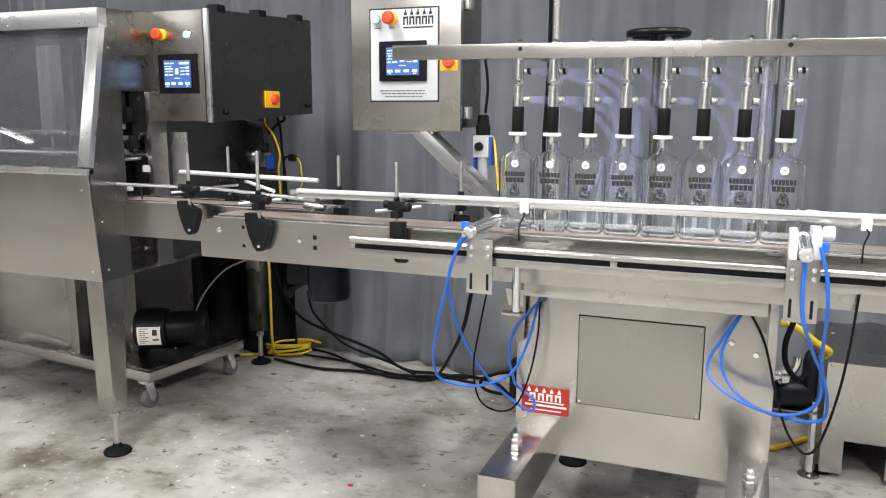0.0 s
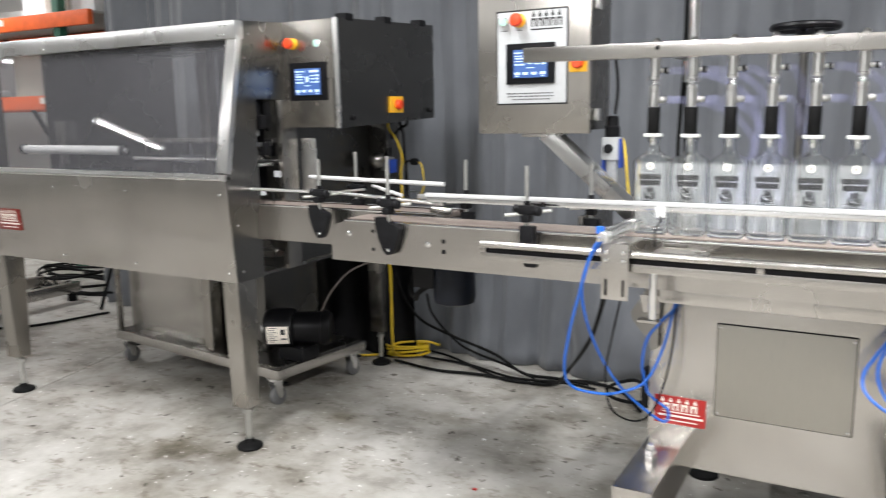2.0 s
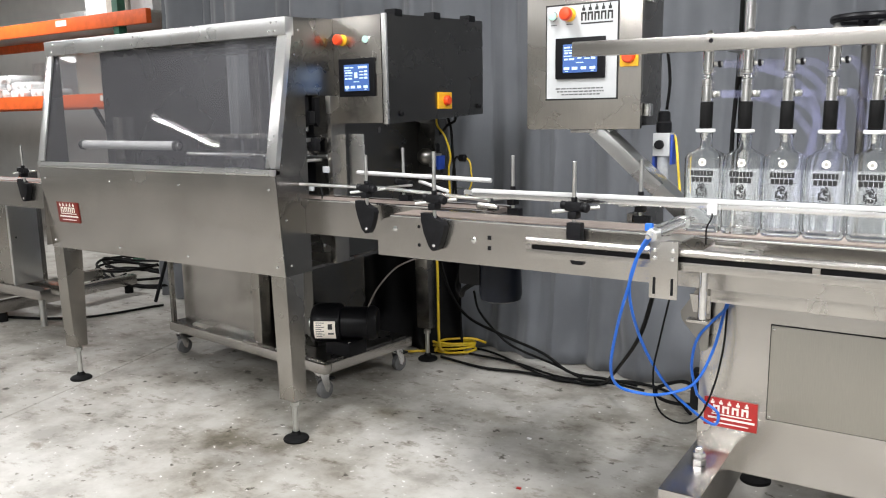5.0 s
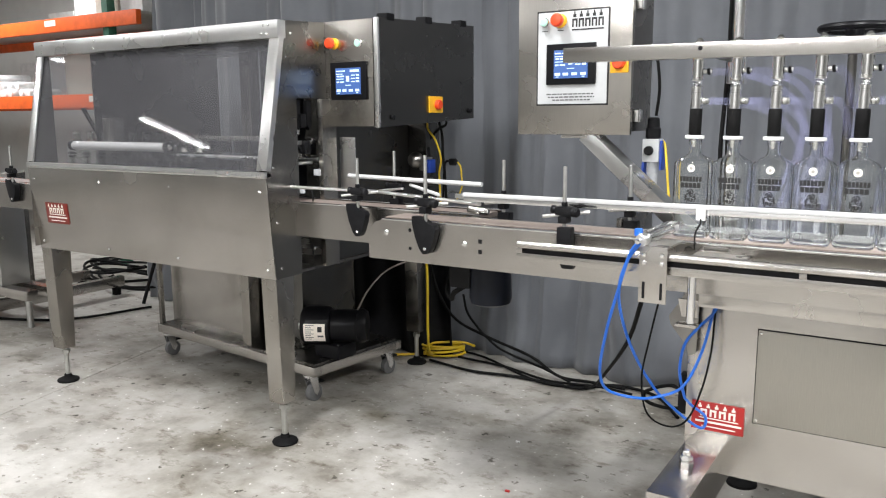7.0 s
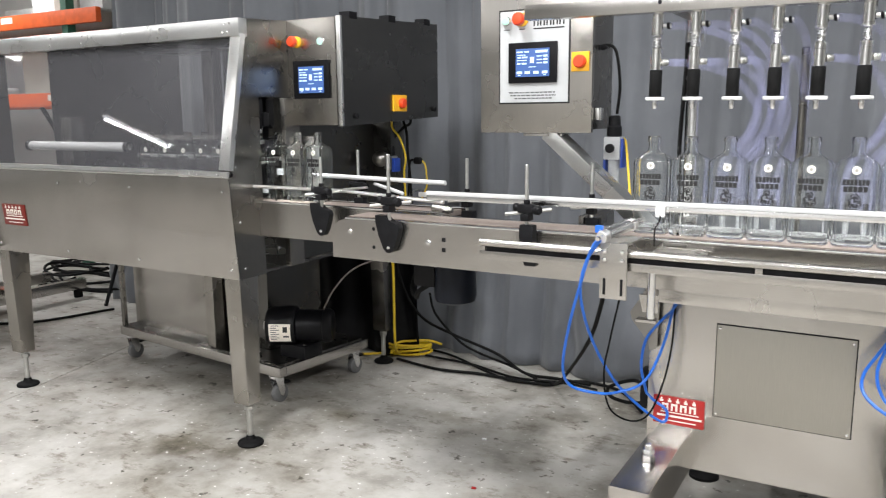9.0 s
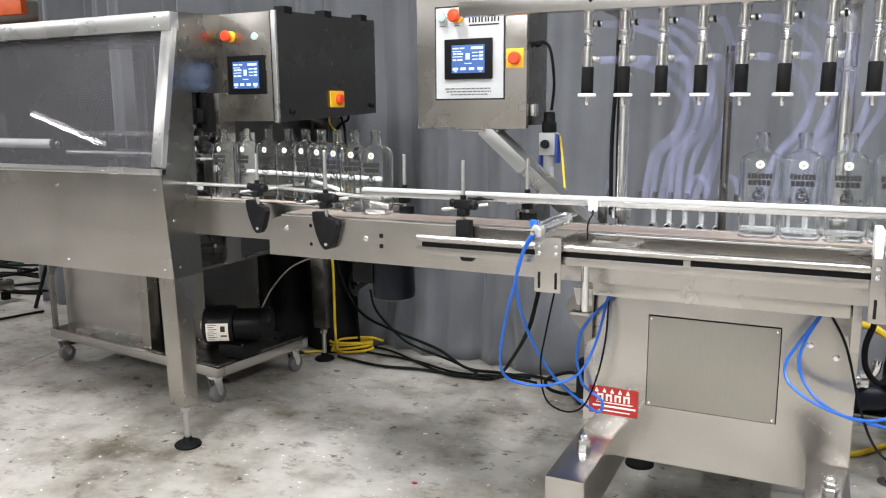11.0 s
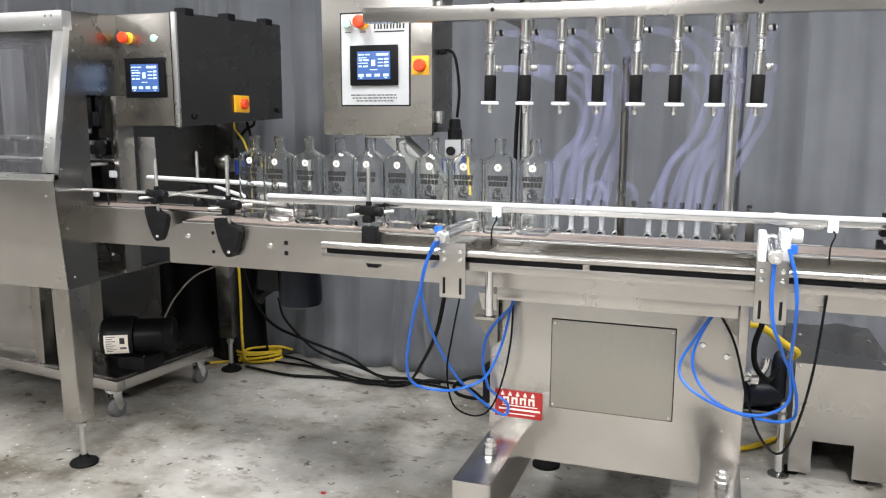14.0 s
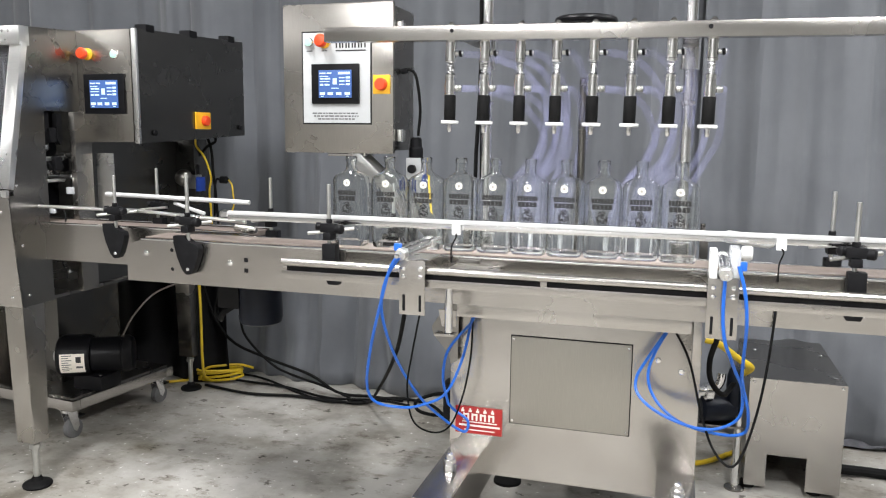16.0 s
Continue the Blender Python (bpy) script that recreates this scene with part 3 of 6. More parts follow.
def build_filler():
    f = thing("filling_machine", (-0.08, 2.75, 0.0), "brushed stainless filling machine base with a square access panel", "filling machine")
    # cabinet with folded lower edge
    part("cabinet", box(-0.41, 0.262, 2.52, 3.0, 0.283, 0.80, 0.004), STEEL, f, "brushed stainless cabinet")
    part("panel_gap", box(-0.2365, 0.0905, 2.5175, 2.5198, 0.4445, 0.6975), BLACK, f, "dark gap round the access panel")
    panel = part("access_panel", box(-0.234, 0.088, 2.514, 2.5172, 0.447, 0.695, 0.002), brushed("matt_panel", (0.42, 0.405, 0.365), 0.40, (60, 60, 2), 0.04), f, "square screwed access panel")
    for x in (-0.227, 0.081):
        for z in (0.455, 0.687):
            screw(panel, (x, 2.514, z), "y", 0.004)
    for x, z in ((0.155, 0.66), (0.215, 0.635)):
        screw(f, (x, 2.52, z), "y", 0.009, "bolt")
    part("saddle", box(-0.36, 0.232, 2.40, 2.56, 0.765, 0.805, 0.003), STEEL, f, "folded stainless saddle under the conveyor")
    part("bracket", prism([(-0.41, 0.90 - 0.12), (-0.36, 0.78), (-0.36, 0.735), (-0.40, 0.735)], "y", 2.40, 2.405), STEEL, f)
    part("bracket", box(0.236, 0.256, 2.395, 2.56, 0.69, 0.80, 0.003), STEEL, f)
    for x0 in (-0.405, 0.165):
        beam = part("base_beam", box(x0, x0 + 0.098, 2.17, 3.2, 0.235, 0.36, 0.006), STEEL, f, "square stainless base beam")
        x = -0.358 if x0 < 0 else 0.219
        part("stud", rod((x, 2.35, 0.02), (x, 2.35, 0.405), 0.010, 12), CHROME, beam, "threaded levelling stud")
        part("nut", rod((x, 2.35, 0.36), (x, 2.35, 0.378), 0.018, 6), CHROME, beam)
        part("nut", rod((x, 2.35, 0.380), (x, 2.35, 0.392), 0.016, 6), CHROME, beam)
        part("foot_pad", lathe([(0.05, 0), (0.05, 0.01), (0.015, 0.03)], 20, pose(x, 2.35, 0)), RUBBER, beam)
        part("rear_foot", lathe([(0.05, 0), (0.05, 0.01), (0.015, 0.03), (0.012, 0.24)], 20, pose(x, 3.1, 0)), RUBBER, beam)
    part("gusset", prism([(-0.46, 0.707), (-0.43, 0.753), (-0.413, 0.792), (-0.38, 0.792), (-0.385, 0.613), (-0.404, 0.604), (-0.41, 0.631), (-0.455, 0.685)], "y", 2.50, 2.504), STEEL_DARK, f, "bent stainless gusset")
    # posts and lead screw that carry the nozzle bar
    for x in (-0.365, 0.195):
        p = part("post", rod((x, 2.72, 0.80), (x, 2.72, 2.15), 0.0158, 18), CHROME, f, "polished upright post")
        part("collar", rod((x, 2.72, 1.325), (x, 2.72, 1.337), 0.022, 18), CHROME, p)
        part("collar_base", rod((x, 2.72, 0.925), (x, 2.72, 0.95), 0.03, 18), CHROME, p)
    part("lead_screw", rod((-0.087, 2.72, 0.80), (-0.087, 2.72, 1.40), 0.011, 14), STEEL_DARK, f, "dull steel lead screw")
    # product manifold with its valves
    man = part("manifold", box(-0.48, 0.30, 2.775, 2.83, MANIFOLD_Z - 0.013, MANIFOLD_Z + 0.008, 0.005), ALU, f, "white and steel hose manifold")
    part("manifold_lip", box(-0.49, 0.31, 2.768, 2.7745, MANIFOLD_Z - 0.004, MANIFOLD_Z + 0.004, 0.002), WHITE, man, "white edge strip")
    part("manifold_end", lathe([(0.012, 0), (0.018, 0.01), (0.018, 0.12), (0.010, 0.135)], 14, along((0.312, 2.79, MANIFOLD_Z + 0.004), (0.45, 2.79, MANIFOLD_Z - 0.01))), WHITE, man, "white plastic end cap")
    for x in (-0.44, 0.26):
        part("manifold_leg", box(x - 0.012, x + 0.012, 2.79, 2.815, 0.80, MANIFOLD_Z - 0.0135, 0.003), STEEL_DARK, man)
    for k in range(16):
        x = -0.42 + k * 0.045
        port = part("port", rod((x, 2.80, MANIFOLD_Z + 0.008), (x, 2.80, MANIFOLD_Z + 0.036), 0.007, 10), STEEL_DARK, man)
        part("port_nut", rod((x, 2.80, MANIFOLD_Z + 0.008), (x, 2.80, MANIFOLD_Z + 0.018), 0.011, 6), CHROME, port)
        if 2 < k < 15 and k != 8:
            part("valve_knob", rod((x, 2.745, MANIFOLD_Z - 0.062), (x, 2.760, MANIFOLD_Z - 0.062), 0.009, 10), BLACK, man, "black valve knob")
            part("valve_body", rod((x, 2.762, MANIFOLD_Z - 0.062), (x, 2.80, MANIFOLD_Z - 0.062), 0.012, 12), ALU, man)
            part("valve_drop", rod((x, 2.79, MANIFOLD_Z - 0.062), (x, 2.79, MANIFOLD_Z - 0.013), 0.008, 10), CLEAR, man)
    for x in (-0.40, -0.165, -0.08):
        arch = [(x - 0.026 * math.cos(a), 2.80, MANIFOLD_Z + 0.03 + 0.055 * math.sin(a)) for a in [0.524 * q for q in range(7)]]
        part("bridge_hose", sweep(arch, 0.008, 10, 4), HOSE, man, "short clear bridging hose")
    sign_plate("maker_plate", -0.392, -0.257, 2.52, 0.401, 0.479)


WHEEL_Z = 1.437


def build_handwheel():
    h = thing("handwheel", (-0.087, 2.72, WHEEL_Z), "black handwheel on top of the lead screw", "handwheel")
    b = bmesh.new()
    ring = [(0.077 + 0.010 * math.cos(a), 0.010 * math.sin(a)) for a in [2 * math.pi * k / 10 for k in range(10)]]
    n = 36
    vs = [[b.verts.new((r * math.cos(2 * math.pi * j / n), r * math.sin(2 * math.pi * j / n), z)) for r, z in ring] for j in range(n)]
    for j in range(n):
        for k in range(10):
            b.faces.new((vs[j][k], vs[(j + 1) % n][k], vs[(j + 1) % n][(k + 1) % 10], vs[j][(k + 1) % 10]))
    bmesh.ops.transform(b, matrix=pose(-0.087, 2.72, WHEEL_Z + 0.012), verts=b.verts)
    part("rim", b, BLACKPAINT, h)
    part("hub", lathe([(0.022, 0), (0.022, 0.03), (0.016, 0.034)], 20, pose(-0.087, 2.72, WHEEL_Z - 0.015)), BLACKPAINT, h)
    for k in range(3):
        a = 2 * math.pi * k / 3 + 0.4
        part("spoke", rod((-0.087, 2.72, WHEEL_Z + 0.004), (-0.087 + 0.077 * math.cos(a), 2.72 + 0.077 * math.sin(a), WHEEL_Z + 0.012), 0.007, 10), BLACKPAINT, h)
    return h


NOZZLE_X = [-0.405 + 0.0929 * k for k in range(8)]
UP, DOWN, SAG = 1.475, 1.368, 0.65


def build_nozzle_bar():
    """The bar with eight sprung nozzles; built with its underside at the origin's height."""
    bar = thing("nozzle_bar", (0, 2.46, DOWN), "stainless bar with eight spring filling nozzles and clear hoses", "nozzle bar")
    z = DOWN
    part("bar", box(-0.755, 0.95, 2.442, 2.478, z, z + 0.038, 0.003), STEEL, bar, "brushed stainless square bar")
    for x in (-0.395, 0.237):
        part("bore", rod((x, 2.4412, z + 0.024), (x, 2.45, z + 0.024), 0.006, 14), BLACK, bar, "dark through hole")
    for x in (-0.365, 0.195):
        part("carrier", box(x - 0.02, x + 0.02, 2.479, 2.70, z + 0.004, z + 0.036, 0.004), STEEL_DARK, bar, "steel carrier block")
        part("carrier_sleeve", lathe([(0.0185, z - 0.055), (0.0265, z - 0.053), (0.0265, z + 0.034), (0.0185, z + 0.036)], 20, pose(x, 2.72, 0)), CHROME, bar, "polished clamp sleeve on the post")
    rnd = random.Random(4)
    lower = []
    for k, x in enumerate(NOZZLE_X):
        y = 2.475
        s = part("upper_sleeve", lathe([(0.0145, z - 0.052), (0.0158, z - 0.051), (0.0158, z - 0.046), (0.0146, z - 0.045), (0.0146, z + 0.001)], 18, pose(x, y, 0)), SLEEVE, bar, "polished nozzle sleeve")
        part("cap_nut", lathe([(0.011, z + 0.038), (0.011, z + 0.043), (0.004, z + 0.05)], 12, pose(x, y, 0)), CHROME, bar)
        coil = [(x + 0.0098 * math.cos(1.2566 * j), y + 0.0098 * math.sin(1.2566 * j), z - 0.048 - 0.00125 * j) for j in range(33)]
        part("spring", sweep(coil, 0.0018, 6, 2), CHROME, bar, "steel coil spring")
        part("stem", rod((x, y, z - 0.10), (x, y, z - 0.06), 0.0055, 10), CHROME, bar)
        for dz in (0.030,):
            port = part("hose_port", rod((x + 0.008, y, z - dz), (x + 0.032, y + 0.004, z - dz), 0.0055, 10), ZINC, bar)
            part("hose_clip", rod((x + 0.022, y, z - dz - 0.001), (x + 0.029, y, z - dz), 0.0085, 10), BLACK, port)
        # the sprung lower body
        low = part("nozzle", lathe([(0.0148, z - 0.120), (0.0148, z - 0.082), (0.0136, z - 0.081), (0.0136, z - 0.076), (0.0148, z - 0.075), (0.0148, z - 0.068), (0.0128, z - 0.066)], 18, pose(x, y, 0)), SLEEVE, bar, "polished lower nozzle body")
        part("grip", lathe([(0.0143, z - 0.186), (0.0153, z - 0.184), (0.0153, z - 0.122), (0.0143, z - 0.1205)], 18, pose(x, y, 0)), RUBBER, low, "black sleeve")
        part("collar", lathe([(0.022, z - 0.195), (0.0235, z - 0.193), (0.0235, z - 0.1875), (0.022, z - 0.1865)], 24, pose(x, y, 0)), WHITE, low, "white plastic collar")
        part("tip", lathe([(0.005, z - 0.216), (0.0068, z - 0.209), (0.0068, z - 0.1955)], 14, pose(x, y, 0)), CHROME, low, "steel nozzle tip")
        sp = part("side_port", rod((x + 0.01, y, z - 0.102), (x + 0.030, y + 0.004, z - 0.102), 0.0058, 10), STEEL_DARK, low)
        part("barb", lathe([(0.0085, 0), (0.0085, 0.006), (0.0065, 0.008), (0.0085, 0.01), (0.006, 0.014)], 12, along((x + 0.016, y, z - 0.102), (x + 0.1, y, z - 0.102))), ZINC, sp, "barbed hose fitting")
        lower.append(low)
        # clear hoses to the manifold
        for dz, sx in ((0.030, 0.0), (0.102, 0.024)):
            drop = MANIFOLD_Z + 0.012 - UP + z
            j = rnd.uniform(-0.015, 0.015)
            if k < 4:
                gx, ex = -0.185 + 0.032 * k + j, -0.312 + 0.048 * k + sx
            else:
                gx, ex = 0.125 + 0.048 * (k - 4) + j, -0.01 + 0.052 * (k - 4) + sx
            a = x + 0.034
            pts = [(x + 0.03, y + 0.004, z - dz), (a + 0.30 * (gx - a), y + 0.06, z - dz - 0.004), (a + 0.72 * (gx - a), y + 0.17, z - dz - 0.035), (gx, y + 0.275, z - dz - 0.12),
                   (gx + 0.25 * (ex - gx), y + 0.31, z - 0.29 + 0.5 * j), (gx + 0.72 * (ex - gx) + j, 2.795, z - 0.37), (ex, 2.80, drop)]
            part("hose", sweep(pts, 0.0098, 10, 8), HOSE, bar if dz < 0.1 else low, "clear bluish hose")
    return bar, lower


def gate(x, mat, label, mirror):
    """A pneumatic stop gate on a slotted bracket."""
    g = thing("bottle_gate", (x + 0.033, 2.25, 0.80), label, "bottle gate", "pneumatic gates")
    b = box(x, x + 0.066, 2.232, 2.237, 0.80, 0.935, 0.002)
    plate = part("bracket", b, STEEL, g, "stainless bracket plate")
    for u in (0.012, 0.054):
        part("slot", box(x + u - 0.003, x + u + 0.003, 2.2305, 2.2318, 0.81, 0.85, 0.001), BLACK, plate, "dark adjusting slot")
        screw(plate, (x + u, 2.232, 0.915), "y", 0.006)
        screw(plate, (x + u, 2.232, 0.895), "y", 0.006)
    part("shelf", box(x, x + 0.066, 2.237, 2.36, 0.93, 0.935, 0.001), STEEL, plate)
    a, c = (x + 0.012, 2.225, 0.952), (x + 0.05, 2.335, 0.970)
    if mirror:
        a, c = (x + 0.035, 2.215, 0.95), (x + 0.032, 2.33, 0.968)
        part("valve_block", box(x + 0.002, x + 0.018, 2.22, 2.30, 0.936, 0.995, 0.004), WHITE, g, "white plastic valve block")
        part("valve_block", box(x + 0.045, x + 0.066, 2.24, 2.33, 0.936, 0.998, 0.004), CLEAR, g, "clear plastic valve block")
        part("roller", lathe([(0.014, 0), (0.017, 0.004), (0.017, 0.02), (0.014, 0.024)], 16, along((x + 0.075, 2.37, 0.975), (x + 0.12, 2.37, 0.975))), WHITE, g, "white roller")
    part("cylinder", rod(a, c, 0.0125, 18), CHROME, g, "round aluminium air cylinder")
    cap = (Vector(c) - Vector(a)).normalized()
    part("end_cap", rod(Vector(a) - cap * 0.012, Vector(a) + cap * 0.008, 0.015, 18), ALU, g)
    part("front_cap", rod(Vector(c) - cap * 0.014, Vector(c) + cap * 0.002, 0.015, 18), ALU, g)
    part("piston_rod", rod(Vector(c), Vector(c) + cap * 0.035, 0.0045, 10), CHROME, g)
    part("fitting", rod(Vector(a) - cap * 0.028, Vector(a) - cap * 0.012, 0.006, 10), CHROME, g)
    for dx in (-0.012, 0.012):
        part("tie_rod", rod(Vector(a) + Vector((dx, 0, 0.012)), Vector(c) + Vector((dx, 0, 0.012)), 0.003, 8), CHROME, g)
    part("push_in_fitting", box(x - 0.012, x + 0.006, 2.225, 2.24, 0.958, 0.976, 0.004) if not mirror else box(x + 0.064, x + 0.078, 2.222, 2.236, 0.955, 0.975, 0.004), BLUE, g, "blue push-in fitting")
    return g


def build_slide():
    """The slotted rail on which the gates are set."""
    s = thing("slotted_rail", (0.3, 2.25, 0.885), "long stainless slotted rail before the conveyor", "slotted rail")
    part("upper_bar", rod((-0.79, 2.252, 0.909), (1.5, 2.252, 0.909), 0.010, 14), STEEL, s, "bright round bar")
    part("lower_bar", box(-0.79, 1.5, 2.248, 2.256, 0.868, 0.888, 0.002), STEEL, s)
    # added black strip: stands for the shadowed plate behind the slot
    part("slot_shade", box(-0.775, 1.5, 2.2575, 2.2595, 0.886, 0.90), BLACK, s, "black strip for the shade seen through the slot")
    for x in (-0.79, -0.115, 0.65):
        part("web", box(x, x + 0.016, 2.2485, 2.2555, 0.884, 0.902, 0.001), STEEL, s)
    for x in (-0.355, 0.236):
        part("stand_off", rod((x, 2.256, 0.88), (x, 2.392, 0.88), 0.008, 12), CHROME, s)
    part("stem", rod((-0.352, 2.30, 0.745), (-0.352, 2.30, 0.872), 0.0105, 14), CHROME, s, "polished drop post")
    part("stem_foot", box(-0.385, -0.335, 2.285, 2.315, 0.738, 0.745, 0.001), STEEL, s)
    part("stem_top", box(-0.365, -0.24, 2.285, 2.395, 0.90, 0.905, 0.001), STEEL_DARK, s)
    part("key", box(-0.33, -0.275, 2.30, 2.31, 0.925, 0.934, 0.003), STEEL_DARK, s)
    part("key", box(0.215, 0.265, 2.30, 2.31, 0.925, 0.934, 0.003), STEEL_DARK, s)
    screw(s, (-0.315, 2.389, 0.86), "y", 0.011, "bolt")


# ---------------------------------------------------------------- control box
def build_control_box():
    c = thing("control_box", (-0.86, 2.85, 1.18), "brushed stainless control box with a touch screen on an arm", "control box")
    x0, x1, y, z0, z1 = -1.047, -0.673, 2.76, 1.178, 1.64
    part("enclosure", box(x0 + 0.012, x1 - 0.002, y + 0.022, y + 0.20, z0 + 0.01, z1 - 0.01, 0.006), STEEL_DARK, c)
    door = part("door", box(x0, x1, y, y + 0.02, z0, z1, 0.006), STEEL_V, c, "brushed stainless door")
    part("overlay_border", box(-0.981, -0.743, y - 0.0012, y - 0.0002, 1.268, 1.556, 0.0), INK, door, "black border")
    ov = part("overlay", box(-0.976, -0.748, y - 0.0035, y - 0.0015, 1.273, 1.551, 0.001), LABELWHITE, door, "pale printed overlay")
    screen(c, -0.944, -0.783, y - 0.004, 1.332, 1.455)
    button(c, -0.953, y - 0.0036, 1.522, GREENLAMP, 0.012, 0.014, "start_button", "pale green lit cap")
    stop_button(c, -0.901, y - 0.0036, 1.524)
    b = None
    for k in range(5):
        u = -0.855 + 0.021 * k
        b = box(u - 0.005, u + 0.005, y - 0.0044, y - 0.0036, 1.532, 1.541, 0, b)
        b = box(u - 0.002, u + 0.002, y - 0.0044, y - 0.0036, 1.541, 1.549, 0, b)
        b = box(u - 0.008, u - 0.003, y - 0.0044, y - 0.0036, 1.503, 1.528, 0, b)
        b = box(u + 0.004, u + 0.009, y - 0.0044, y - 0.0036, 1.503, 1.528, 0, b)
        b = box(u - 0.008, u + 0.009, y - 0.0043, y - 0.0037, 1.522, 1.528, 0, b)
    b = box(-0.863, -0.762, y - 0.0044, y - 0.0036, 1.493, 1.497, 0, b)
    part("logo", b, INK, ov, "black printed maker's mark")
    b = None
    rnd = random.Random(2)
    for row, (u0, u1) in enumerate(((-0.945, -0.79), (-0.94, -0.787), (-0.925, -0.80))):
        u = u0
        while u < u1:
            w = rnd.uniform(0.006, 0.016)
            b = box(u, min(u + w, u1), y - 0.0043, y - 0.0036, 1.301 - 0.009 * row, 1.305 - 0.009 * row, 0, b)
            u += w + 0.003
    for u in (-0.953, -0.901):
        b = box(u - 0.01, u + 0.01, y - 0.0043, y - 0.0036, 1.494, 1.497, 0, b)
    tagged(part("fine_print", b, GREYINK, ov, "small grey printed lines"), kind="stuff")
    sw = part("isolator", box(-0.738, -0.682, y - 0.006, y, 1.362, 1.42, 0.003), YELLOWPLATE, c, "yellow and red isolator switch")
    part("rotary_knob", lathe([(0.019, 0), (0.019, 0.014), (0.015, 0.018)], 20, along((-0.709, y - 0.006, 1.391), (-0.709, y - 1, 1.391))), REDKNOB, sw, "red rotary knob")
    for z in (1.235, 1.565):
        h = part("latch", box(x1 - 0.001, x1 + 0.014, y + 0.03, y + 0.075, z - 0.018, z + 0.018, 0.004), ZINC, c, "zinc draw latch")
        part("latch_hook", rod((x1 + 0.016, y + 0.035, z - 0.02), (x1 + 0.016, y + 0.035, z + 0.02), 0.004, 8), CHROME, h)
    a = thing("support_arm", (-0.554, 2.80, 0.9), "square stainless tube arm under the control box", "support arm")
    m = along((-0.822, 2.80, 1.181), (-0.492, 2.70, 0.929))
    part("tube", box(-0.026, 0.026, -0.024, 0.024, 0, 0.49, 0.004, None, m), ALU, a)
    part("foot_plate", box(-0.60, -0.50, 2.575, 2.84, 0.872, 0.885, 0.003), STEEL, a)
    part("top_plate", box(-0.90, -0.77, 2.77, 2.84, 1.168, 1.1765, 0.002), STEEL, a)
    p = c
    part("cord", sweep([(-0.672, 2.83, 1.435), (-0.645, 2.83, 1.44), (-0.622, 2.83, 1.415), (-0.612, 2.84, 1.32), (-0.622, 2.85, 1.235)], 0.0045), RUBBER, p)
    part("plug", rod((-0.672, 2.83, 1.434), (-0.652, 2.83, 1.438), 0.009, 12), BLACK, p)
    # air regulator
    r = thing("air_regulator", (-0.632, 2.86, 0.98), "air regulator with black cap and clear bowl, blue sides", "air regulator")
    part("cap", lathe([(0.021, 1.165), (0.023, 1.17), (0.023, 1.195), (0.019, 1.20), (0.018, 1.225), (0.014, 1.23)], 18, pose(-0.632, 2.86, 0)), BLACK, r, "black adjusting cap")
    part("body", box(-0.658, -0.606, 2.835, 2.885, 1.095, 1.165, 0.005), LABELWHITE, r, "pale grey body")
    part("gauge", lathe([(0.014, 0), (0.014, 0.01), (0.012, 0.012)], 18, along((-0.636, 2.835, 1.13), (-0.636, 2.7, 1.13))), BLACK, r, "black round gauge")
    part("side_cover", box(-0.6055, -0.598, 2.84, 2.88, 1.07, 1.16, 0.003), COVERBLUE, r, "blue side cover")
    part("side_cover", box(-0.660, -0.652, 2.84, 2.87, 1.00, 1.094, 0.003), COVERBLUE, r, "blue side cover")
    part("bowl", lathe([(0.010, 0.985), (0.017, 0.995), (0.018, 1.095)], 16, pose(-0.632, 2.86, 0)), CLEAR, r, "clear bowl")
    part("drain", lathe([(0.008, 0.95), (0.012, 0.955), (0.012, 0.986)], 12, pose(-0.632, 2.86, 0)), BLACK, r)
    part("mount", box(-0.64, -0.625, 2.575, 2.86, 0.885, 0.95, 0.002), STEEL_DARK, r)


# ---------------------------------------------------------------- rinser
RX0, RX1, RY = -3.375, -1.895, 2.472
# the same stainless, with shade and dark reflections put into the base colour
STEEL_SHADED = brushed("shaded_stainless", (0.14, 0.137, 0.13), 0.24, (60, 60, 2), 0.16)


